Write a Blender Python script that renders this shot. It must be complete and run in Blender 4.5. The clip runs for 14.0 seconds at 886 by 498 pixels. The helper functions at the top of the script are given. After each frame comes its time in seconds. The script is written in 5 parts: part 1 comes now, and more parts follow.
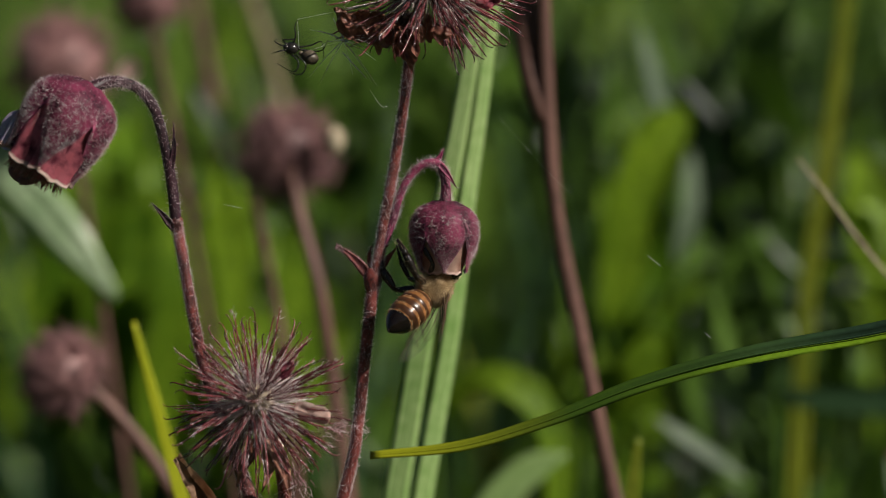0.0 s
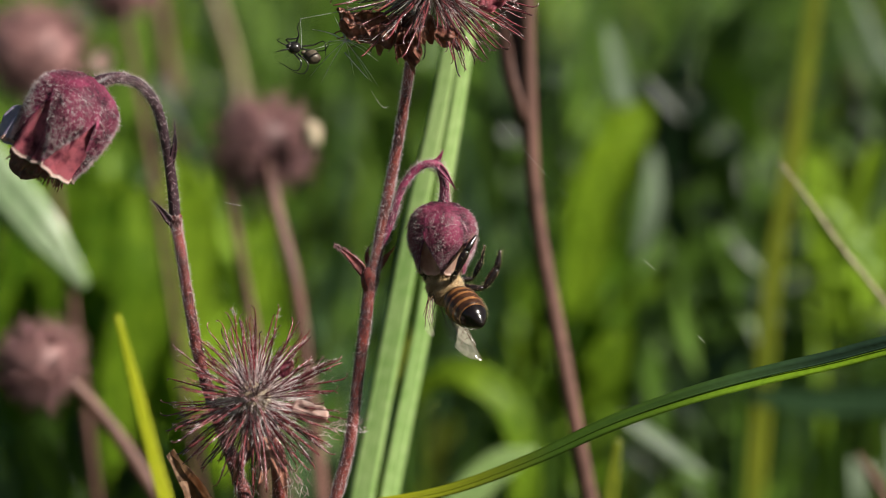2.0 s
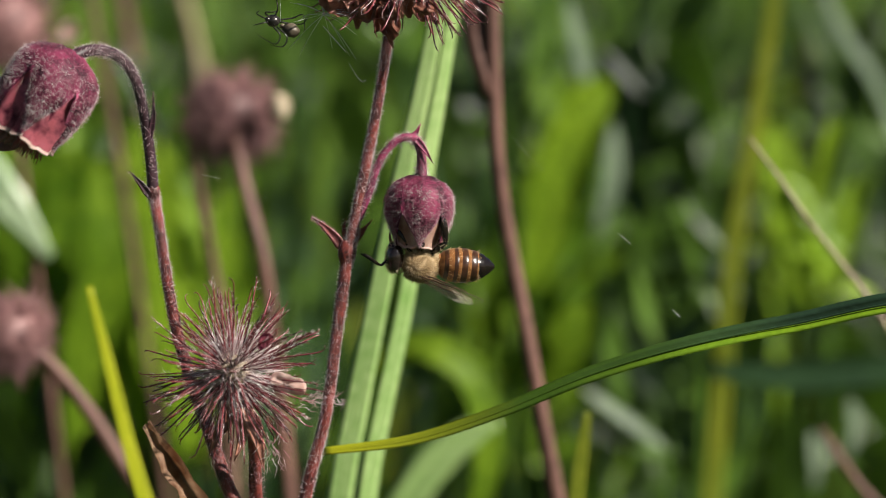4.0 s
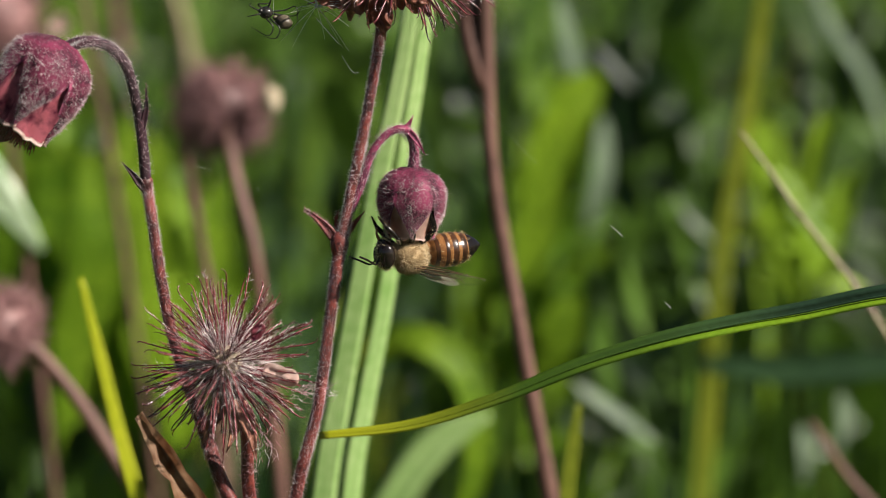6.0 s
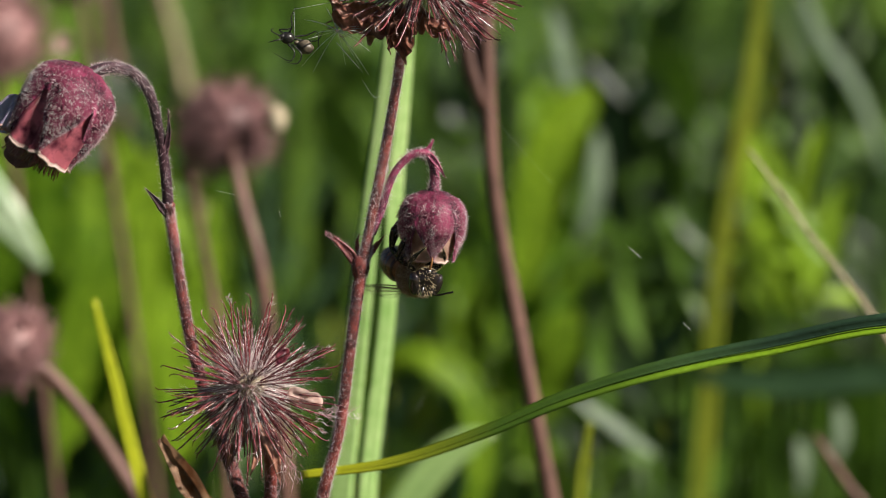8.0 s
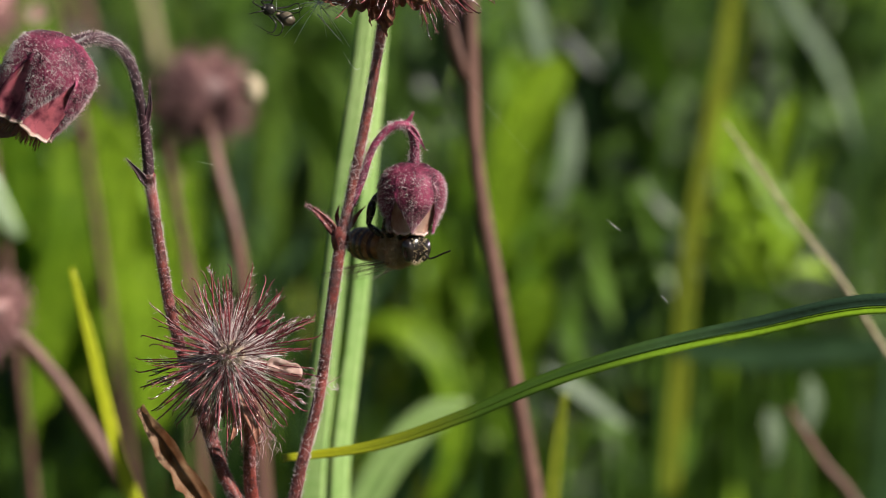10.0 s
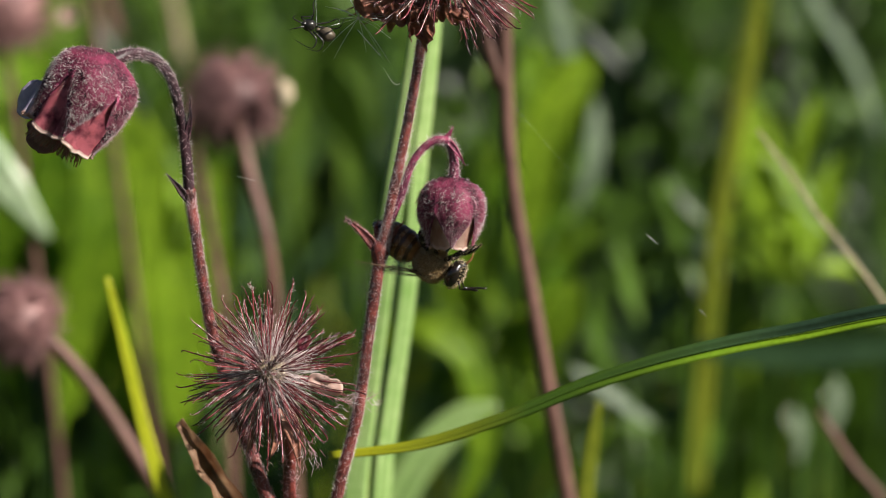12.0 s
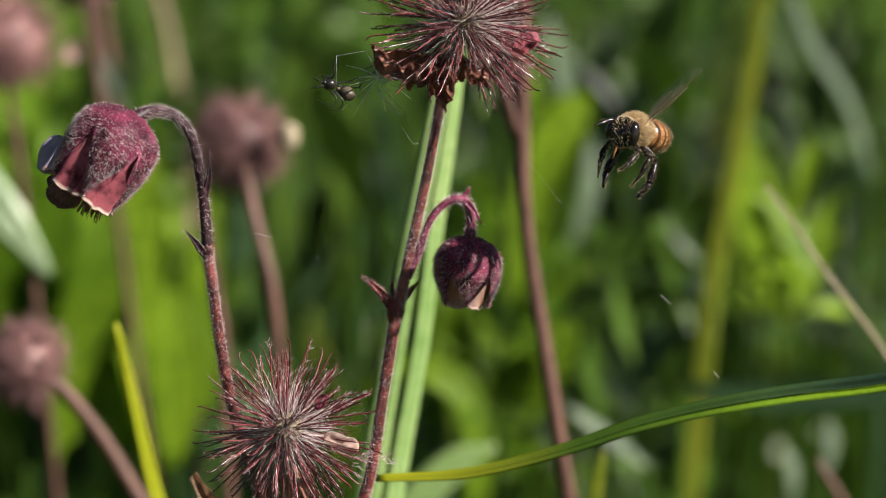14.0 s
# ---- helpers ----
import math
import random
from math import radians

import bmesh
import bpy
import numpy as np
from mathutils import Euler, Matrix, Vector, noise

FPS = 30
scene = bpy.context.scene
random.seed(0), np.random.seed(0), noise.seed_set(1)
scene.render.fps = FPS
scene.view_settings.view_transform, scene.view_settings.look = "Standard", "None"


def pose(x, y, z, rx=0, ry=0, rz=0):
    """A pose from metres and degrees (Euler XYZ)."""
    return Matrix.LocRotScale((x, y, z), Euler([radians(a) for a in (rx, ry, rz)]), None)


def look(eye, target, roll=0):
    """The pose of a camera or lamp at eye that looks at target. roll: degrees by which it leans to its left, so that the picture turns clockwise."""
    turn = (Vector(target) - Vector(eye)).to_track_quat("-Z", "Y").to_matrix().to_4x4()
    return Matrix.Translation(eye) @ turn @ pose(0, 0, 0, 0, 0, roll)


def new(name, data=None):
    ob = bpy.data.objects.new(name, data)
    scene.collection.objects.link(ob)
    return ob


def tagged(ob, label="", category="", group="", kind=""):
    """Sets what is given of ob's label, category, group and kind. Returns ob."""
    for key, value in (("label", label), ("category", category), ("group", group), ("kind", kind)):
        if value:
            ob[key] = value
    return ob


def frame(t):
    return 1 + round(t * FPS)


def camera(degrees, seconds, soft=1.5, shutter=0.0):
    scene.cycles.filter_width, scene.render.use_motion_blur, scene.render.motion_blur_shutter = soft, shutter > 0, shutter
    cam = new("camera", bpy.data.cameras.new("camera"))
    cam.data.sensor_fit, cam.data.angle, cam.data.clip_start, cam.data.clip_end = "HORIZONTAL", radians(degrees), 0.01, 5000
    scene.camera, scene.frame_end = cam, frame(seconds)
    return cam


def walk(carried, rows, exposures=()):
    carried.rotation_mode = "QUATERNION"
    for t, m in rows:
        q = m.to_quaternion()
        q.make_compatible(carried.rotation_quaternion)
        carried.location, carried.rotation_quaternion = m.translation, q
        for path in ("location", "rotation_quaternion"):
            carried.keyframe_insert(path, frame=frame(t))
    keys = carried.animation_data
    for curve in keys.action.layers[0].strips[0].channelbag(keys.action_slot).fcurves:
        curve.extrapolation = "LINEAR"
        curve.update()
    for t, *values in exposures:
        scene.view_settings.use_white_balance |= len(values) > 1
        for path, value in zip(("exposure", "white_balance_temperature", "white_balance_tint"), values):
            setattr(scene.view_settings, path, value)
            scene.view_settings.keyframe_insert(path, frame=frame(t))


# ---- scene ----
# Close-up of a meadow flower: about eleven centimetres across at the stem, from 0.43 m away.
cam = camera(14.0, 14.0, soft=0.5)
cam.data.dof.use_dof = True
cam.data.dof.focus_distance = 0.429
cam.data.dof.aperture_fstop = 18.0


def aim(x, y, z, pitch, yaw, roll):
    return pose(x, y, z, 90 + pitch, 0, yaw) @ pose(0, 0, 0, 0, 0, roll)


PATH = [  # seconds, eye, pitch, yaw, roll
    (0, 0.03067, -0.42724, 0.33993, -4.974, 2.945, -1.443),
    (0.5, 0.02668, -0.42796, 0.34011, -5.169, 2.386, -1.257),
    (1, 0.02946, -0.42748, 0.33955, -5.083, 2.391, -1.548),
    (1.5, 0.02565, -0.42721, 0.33994, -5.140, 1.945, -0.923),
    (2, 0.01943, -0.42921, 0.34275, -5.316, 1.395, -0.366),
    (2.5, 0.02192, -0.43086, 0.34051, -5.162, 1.348, -0.178),
    (3, 0.01895, -0.43017, 0.34188, -5.388, 0.986, -0.100),
    (5.5, 0.01302, -0.43215, 0.34325, -5.846, 0.071, 0.073),
    (6, 0.01357, -0.43167, 0.34239, -5.794, 0.119, 0.092),
    (6.5, 0.01437, -0.43241, 0.34289, -5.826, 0.029, -0.098),
    (7, 0.00938, -0.43381, 0.34556, -5.913, -0.331, 0.003),
    (7.5, 0.00673, -0.43379, 0.34539, -5.775, -0.463, -0.105),
    (10, 0.00330, -0.43553, 0.34619, -6.323, -1.236, 0.267),
    (10.5, 0.00209, -0.43368, 0.34645, -6.495, -1.365, 0.284),
    (11, -0.00307, -0.43233, 0.34847, -6.692, -1.494, 0.374),
    (11.5, -0.00295, -0.43257, 0.35133, -6.982, -1.262, 0.541),
    (12, -0.00124, -0.43559, 0.35172, -6.811, -1.204, 0.262),
    (12.5, -0.00049, -0.43860, 0.35151, -6.803, -1.147, 0.381),
    (13, -0.00510, -0.43742, 0.35158, -6.925, -1.713, 0.769),
    (13.5, -0.00423, -0.43773, 0.35325, -6.933, -1.651, 0.816),
    (13.9, -0.00678, -0.43592, 0.35691, -6.985, -1.781, 1.025),
    (14, -0.00833, -0.43635, 0.35953, -6.877, -1.863, 1.119),
]
walk(cam, [(row[0], aim(*row[1:])) for row in PATH],
     exposures=[(0.0, 0.08), (0.5, 0.42), (1.5, 0.74), (3.0, 0.90), (13.0, 0.94), (14.0, 0.94)])

# ---- sky and sun ----
SUN = Vector((0.71, -0.37, 0.60)).normalized()
world = bpy.data.worlds.new("sky")
scene.world = world
world.use_nodes = True
sky = world.node_tree.nodes.new("ShaderNodeTexSky")
sky.sky_type = "NISHITA"
sky.sun_disc = False
sky.sun_elevation = math.asin(SUN.z)
sky.sun_rotation = math.atan2(SUN.x, SUN.y)
world.node_tree.links.new(sky.outputs[0], world.node_tree.nodes["Background"].inputs[0])
world.node_tree.nodes["Background"].inputs[1].default_value = 0.023
sun = new("sun", bpy.data.lights.new("sun", "SUN"))
sun.data.energy, sun.data.angle, sun.data.color = 5.0, radians(0.53), (1.0, 0.935, 0.84)
sun.matrix_world = look(SUN * 3, (0, 0, 0))

# ---- materials ----
def mat(name, dark, light, grain, rough=0.55, bump=0.25, through_light=0.0, gloss=0.4, blotch=None, vary=0.0, metal=0.0, span=0.3):
    """Two-colour surface: fine grain (per metre), larger blotches, relief; through_light lets leaves glow against the sun."""
    m = bpy.data.materials.new(name)
    m.use_nodes = True
    nt = m.node_tree
    node, link = nt.nodes.new, nt.links.new
    bsdf, out = nt.nodes["Principled BSDF"], nt.nodes["Material Output"]
    coord = node("ShaderNodeTexCoord")
    fine, broad = node("ShaderNodeTexNoise"), node("ShaderNodeTexNoise")
    fine.inputs["Scale"].default_value, fine.inputs["Detail"].default_value = grain, 4
    broad.inputs["Scale"].default_value, broad.inputs["Detail"].default_value = blotch or grain / 7, 2
    for tex in (fine, broad):
        link(coord.outputs["Object"], tex.inputs["Vector"])
    add = node("ShaderNodeMath")
    add.operation = "ADD"
    link(fine.outputs["Fac"], add.inputs[0])
    link(broad.outputs["Fac"], add.inputs[1])
    ramp = node("ShaderNodeMapRange")
    ramp.inputs["From Min"].default_value, ramp.inputs["From Max"].default_value = 1 - span, 1 + span
    last = add.outputs[0]
    if vary:
        info, island, amount = node("ShaderNodeObjectInfo"), node("ShaderNodeNewGeometry"), node("ShaderNodeMath")
        both = node("ShaderNodeMath")
        both.operation = "ADD"
        link(info.outputs["Random"], both.inputs[0])
        link(island.outputs["Random Per Island"], both.inputs[1])
        amount.operation = "MULTIPLY_ADD"
        amount.inputs[1].default_value, amount.inputs[2].default_value = vary, -vary
        link(both.outputs[0], amount.inputs[0])
        more = node("ShaderNodeMath")
        more.operation = "ADD"
        link(last, more.inputs[0])
        link(amount.outputs[0], more.inputs[1])
        last = more.outputs[0]
    link(last, ramp.inputs["Value"])
    mix = node("ShaderNodeMix")
    mix.data_type = "RGBA"
    mix.inputs["A"].default_value, mix.inputs["B"].default_value = (*dark, 1), (*light, 1)
    link(ramp.outputs["Result"], mix.inputs["Factor"])
    link(mix.outputs["Result"], bsdf.inputs["Base Color"])
    bsdf.inputs["Roughness"].default_value = rough
    bsdf.inputs["Metallic"].default_value = metal
    bsdf.inputs["Specular IOR Level"].default_value = gloss
    if bump:
        relief = node("ShaderNodeBump")
        relief.inputs["Strength"].default_value, relief.inputs["Distance"].default_value = bump, 0.3 / grain
        link(fine.outputs["Fac"], relief.inputs["Height"])
        link(relief.outputs["Normal"], bsdf.inputs["Normal"])
    if through_light:
        glow, both = node("ShaderNodeBsdfTranslucent"), node("ShaderNodeMixShader")
        both.inputs[0].default_value = through_light
        link(mix.outputs["Result"], glow.inputs["Color"])
        link(bsdf.outputs[0], both.inputs[1])
        link(glow.outputs[0], both.inputs[2])
        link(both.outputs[0], out.inputs["Surface"])
    return m


def film_mat(name, colour, clear, rough=0.2):
    """A thin clear skin: mostly see-through, with a gloss."""
    m = bpy.data.materials.new(name)
    m.use_nodes = True
    nt = m.node_tree
    bsdf, out = nt.nodes["Principled BSDF"], nt.nodes["Material Output"]
    bsdf.inputs["Base Color"].default_value = (*colour, 1)
    bsdf.inputs["Roughness"].default_value = rough
    bsdf.inputs["Specular IOR Level"].default_value = 0.8
    tex = nt.nodes.new("ShaderNodeTexNoise")
    tex.inputs["Scale"].default_value = 900
    coord = nt.nodes.new("ShaderNodeTexCoord")
    nt.links.new(coord.outputs["Object"], tex.inputs["Vector"])
    relief = nt.nodes.new("ShaderNodeBump")
    relief.inputs["Strength"].default_value, relief.inputs["Distance"].default_value = 0.5, 0.0002
    nt.links.new(tex.outputs["Fac"], relief.inputs["Height"])
    nt.links.new(relief.outputs["Normal"], bsdf.inputs["Normal"])
    clear_bsdf, both = nt.nodes.new("ShaderNodeBsdfTransparent"), nt.nodes.new("ShaderNodeMixShader")
    both.inputs[0].default_value = clear
    nt.links.new(bsdf.outputs[0], both.inputs[1])
    nt.links.new(clear_bsdf.outputs[0], both.inputs[2])
    nt.links.new(both.outputs[0], out.inputs["Surface"])
    return m


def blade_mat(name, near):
    """The long blade's skin: a green painted as lit or shaded (near), then mid green, then a yellow tip."""
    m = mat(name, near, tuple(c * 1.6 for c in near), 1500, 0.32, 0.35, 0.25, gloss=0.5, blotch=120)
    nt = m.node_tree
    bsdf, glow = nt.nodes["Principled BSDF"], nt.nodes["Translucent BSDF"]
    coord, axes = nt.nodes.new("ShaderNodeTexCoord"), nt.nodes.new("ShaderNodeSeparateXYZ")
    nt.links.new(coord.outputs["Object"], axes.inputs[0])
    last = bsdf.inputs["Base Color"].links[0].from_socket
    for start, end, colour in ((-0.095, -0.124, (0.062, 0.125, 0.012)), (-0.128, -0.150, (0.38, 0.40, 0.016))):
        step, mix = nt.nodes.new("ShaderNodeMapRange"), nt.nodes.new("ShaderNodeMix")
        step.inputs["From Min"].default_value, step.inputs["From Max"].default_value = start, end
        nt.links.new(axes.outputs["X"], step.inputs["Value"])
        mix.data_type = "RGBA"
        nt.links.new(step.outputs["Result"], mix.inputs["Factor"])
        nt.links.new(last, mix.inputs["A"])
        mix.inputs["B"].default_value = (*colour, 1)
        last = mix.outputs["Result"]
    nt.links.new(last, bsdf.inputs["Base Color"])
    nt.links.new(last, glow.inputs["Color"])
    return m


STEM = mat("stem_red", (0.026, 0.006, 0.006), (0.22, 0.046, 0.036), 4200, 0.45, 0.8, blotch=350, span=0.18)
STEM_DARK = mat("stem_purple", (0.010, 0.005, 0.008), (0.055, 0.017, 0.026), 2600, 0.5, 0.5, blotch=300)
CALYX = mat("calyx", (0.015, 0.003, 0.009), (0.40, 0.064, 0.150), 4600, 0.5, 1.0, 0.05, blotch=420, vary=0.1, span=0.22)
PETAL = mat("petal", (0.50, 0.27, 0.20), (0.85, 0.66, 0.56), 700, 0.5, 0.25, 0.4, blotch=160, vary=0.2)
PETAL_EDGE = mat("petal_edge", (0.70, 0.48, 0.42), (0.90, 0.74, 0.68), 700, 0.5, 0.2, 0.4)
PETAL_PINK = mat("petal_pink", (0.13, 0.010, 0.040), (0.74, 0.25, 0.31), 900, 0.45, 0.3, 0.35, blotch=260, vary=0.15, span=0.2)
PETAL_DUSK = mat("petal_dusk", (0.16, 0.07, 0.075), (0.42, 0.24, 0.20), 700, 0.5, 0.3, 0.35, blotch=200)
# Pale petal with the blue skylight of its shaded side mixed into the colour.
PETAL_SKYLIT = mat("petal_skylit", (0.52, 0.46, 0.62), (0.80, 0.74, 0.86), 700, 0.5, 0.25, 0.35, blotch=200)
# Tone varies strongly from hair to hair; the near-white ones imitate sun glints.
HAIR = mat("plant_hair", (0.48, 0.22, 0.27), (1.0, 0.92, 0.93), 900, 0.2, 0, 0.3, gloss=1.0, vary=0.7)
FLUFF = mat("style_hair", (0.40, 0.22, 0.24), (1.0, 0.93, 0.92), 900, 0.2, 0, 0.25, gloss=1.0, vary=0.8)
STYLE = mat("style", (0.024, 0.005, 0.007), (0.24, 0.050, 0.058), 900, 0.25, 0.2, gloss=0.9, vary=0.5)
CORE = mat("seed_core", (0.20, 0.15, 0.09), (0.50, 0.42, 0.30), 1800, 0.8, 0.6)
DRY = mat("dry_sepal", (0.16, 0.048, 0.036), (0.62, 0.30, 0.21), 1100, 0.28, 0.5, 0.12, gloss=0.6, blotch=260, vary=0.2)
DEAD = mat("dead_leaf", (0.26, 0.12, 0.055), (0.60, 0.42, 0.28), 500, 0.6, 0.35, 0.25, blotch=140)
SILK = mat("silk", (0.75, 0.78, 0.75), (0.95, 0.97, 0.95), 500, 0.2, 0, 0.3, gloss=1.0)
# Bulk grass green, darkened to carry the undergrowth's shade in its colour.
GRASS = mat("grass", (0.006, 0.019, 0.003), (0.048, 0.100, 0.010), 260, 0.65, 0.2, 0.3, gloss=0.08, blotch=14, vary=0.5)
# Leaf green kept dark to hold the shade between the leaves.
LEAF_SHADED = mat("leaf", (0.006, 0.020, 0.005), (0.096, 0.186, 0.020), 320, 0.42, 0.3, 0.28, gloss=0.35, blotch=30, vary=0.9)
GRASS_BLUE = mat("grass_blue", (0.020, 0.055, 0.022), (0.11, 0.20, 0.09), 320, 0.35, 0.2, 0.25, gloss=0.5, blotch=30, vary=0.6)
BLADE_LIT = blade_mat("blade_lit", (0.17, 0.29, 0.014))
GRASS_YELLOW = mat("grass_yellow", (0.42, 0.48, 0.015), (0.60, 0.62, 0.03), 900, 0.42, 0.25, 0.25, blotch=60)
GRASS_PALE = mat("grass_pale", (0.24, 0.42, 0.11), (0.46, 0.62, 0.25), 700, 0.3, 0, 0.35, gloss=0.7, blotch=40)
# The same leaf green brightened, with sunlight put into the colour.
LEAF_LIT = mat("leaf_lit", (0.075, 0.165, 0.008), (0.26, 0.40, 0.024), 320, 0.45, 0.3, 0.3, gloss=0.25, blotch=40, vary=0.45)
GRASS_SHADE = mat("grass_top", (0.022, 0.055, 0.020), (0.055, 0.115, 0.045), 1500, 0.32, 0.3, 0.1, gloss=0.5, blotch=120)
# Darker copy of the blade's green: shade painted on its upper half.
BLADE_SHADED = blade_mat("blade_shaded", (0.022, 0.047, 0.025))
LEAF_PALE = mat("leaf_pale", (0.26, 0.38, 0.19), (0.46, 0.57, 0.35), 320, 0.3, 0.2, 0.25, gloss=0.7, blotch=40)
BROWN = mat("chitin_brown", (0.016, 0.007, 0.004), (0.075, 0.030, 0.012), 1500, 0.28, 0.2, gloss=0.5)
LEAF_SILVER = mat("leaf_silver", (0.20, 0.28, 0.18), (0.38, 0.46, 0.33), 320, 0.35, 0.3, 0.25, blotch=40, vary=0.2)
LEAF_GLOSS = mat("leaf_gloss", (0.10, 0.18, 0.03), (0.20, 0.30, 0.07), 320, 0.27, 0.0, 0.1, gloss=0.4, blotch=40)
STALK = mat("brown_stalk", (0.075, 0.035, 0.027), (0.18, 0.090, 0.068), 900, 0.55, 0.3, blotch=90)
GRASS_MID = mat("grass_mid", (0.045, 0.10, 0.018), (0.19, 0.31, 0.045), 260, 0.5, 0.2, 0.35, gloss=0.25, blotch=14, vary=0.6)
GRASS_OLIVE = mat("grass_olive", (0.17, 0.22, 0.016), (0.33, 0.37, 0.035), 900, 0.42, 0.25, 0.4, blotch=60)
STRAW = mat("straw", (0.22, 0.17, 0.09), (0.42, 0.35, 0.22), 900, 0.5, 0.3, 0.1, blotch=70)
SEED_BROWN = mat("seed_brown", (0.12, 0.058, 0.060), (0.35, 0.185, 0.175), 900, 0.55, 0.3, 0.1, blotch=90)
# Soil colour darkened to stand for shade in the gaps between plants.
SOIL = mat("soil", (0.010, 0.016, 0.005), (0.034, 0.050, 0.013), 60, 0.9, 0.6, blotch=5)
CHITIN = mat("chitin_black", (0.004, 0.003, 0.003), (0.014, 0.009, 0.007), 1500, 0.2, 0.15, gloss=0.45)
AMBER = mat("chitin_amber", (0.12, 0.046, 0.014), (0.34, 0.155, 0.055), 1500, 0.3, 0.2, blotch=400)
FUR = mat("bee_fur", (0.46, 0.32, 0.15), (0.95, 0.81, 0.56), 900, 0.6, 0, 0.35, vary=0.4)
FUR_SKIN = mat("bee_skin", (0.18, 0.11, 0.05), (0.42, 0.30, 0.16), 1500, 0.7, 0.5)
EYE = mat("bee_eye", (0.006, 0.005, 0.005), (0.016, 0.010, 0.008), 4000, 0.12, 0.1, gloss=0.7)
WING = film_mat("bee_wing", (0.60, 0.54, 0.44), 0.86, 0.15)
VEIN = mat("wing_vein", (0.06, 0.035, 0.02), (0.12, 0.07, 0.04), 1500, 0.4, 0)
SPIDER = mat("spider_skin", (0.006, 0.006, 0.006), (0.030, 0.026, 0.022), 3000, 0.25, 0.3, gloss=0.6, blotch=900)
SPIDER_PALE = mat("spider_belly", (0.015, 0.012, 0.008), (0.14, 0.11, 0.075), 1400, 0.45, 0.3, blotch=900)

# ---- shapes; lengths in millimetres, heights from a level 0.3 m above the ground ----
BASE = Vector((0, 0, 300))


def v3(p):
    return Vector(p)


def spline(points, n=6):
    """A smooth line through the points (centripetal Catmull-Rom), n steps a span."""
    p = [v3(q) for q in points]
    p = [2 * p[0] - p[1], *p, 2 * p[-1] - p[-2]]
    out = []
    for a, b, c, d in zip(p, p[1:], p[2:], p[3:]):
        k1 = math.sqrt(max((b - a).length, 1e-6))
        k2 = k1 + math.sqrt(max((c - b).length, 1e-6))
        k3 = k2 + math.sqrt(max((d - c).length, 1e-6))
        for k in range(n):
            t = k1 + (k2 - k1) * k / n
            e = a.lerp(b, t / k1)
            f = b.lerp(c, (t - k1) / (k2 - k1))
            g = c.lerp(d, (t - k2) / (k3 - k2))
            out.append(e.lerp(f, t / k2).lerp(f.lerp(g, (t - k1) / (k3 - k1)), (t - k1) / (k2 - k1)))
    return out + [p[-2]]


def ramp_at(values, s):
    """The value at s (0 to 1) of a list spread evenly."""
    k = min(max(s, 0), 1) * (len(values) - 1)
    i = min(int(k), len(values) - 2)
    return values[i] + (values[i + 1] - values[i]) * (k - i)


def across(d):
    side = d.cross(Vector((0, 0, 1)))
    if side.length < 1e-3 * d.length:
        side = d.cross(Vector((0, 1, 0)))
    side.normalize()
    return side, side.cross(d).normalized()


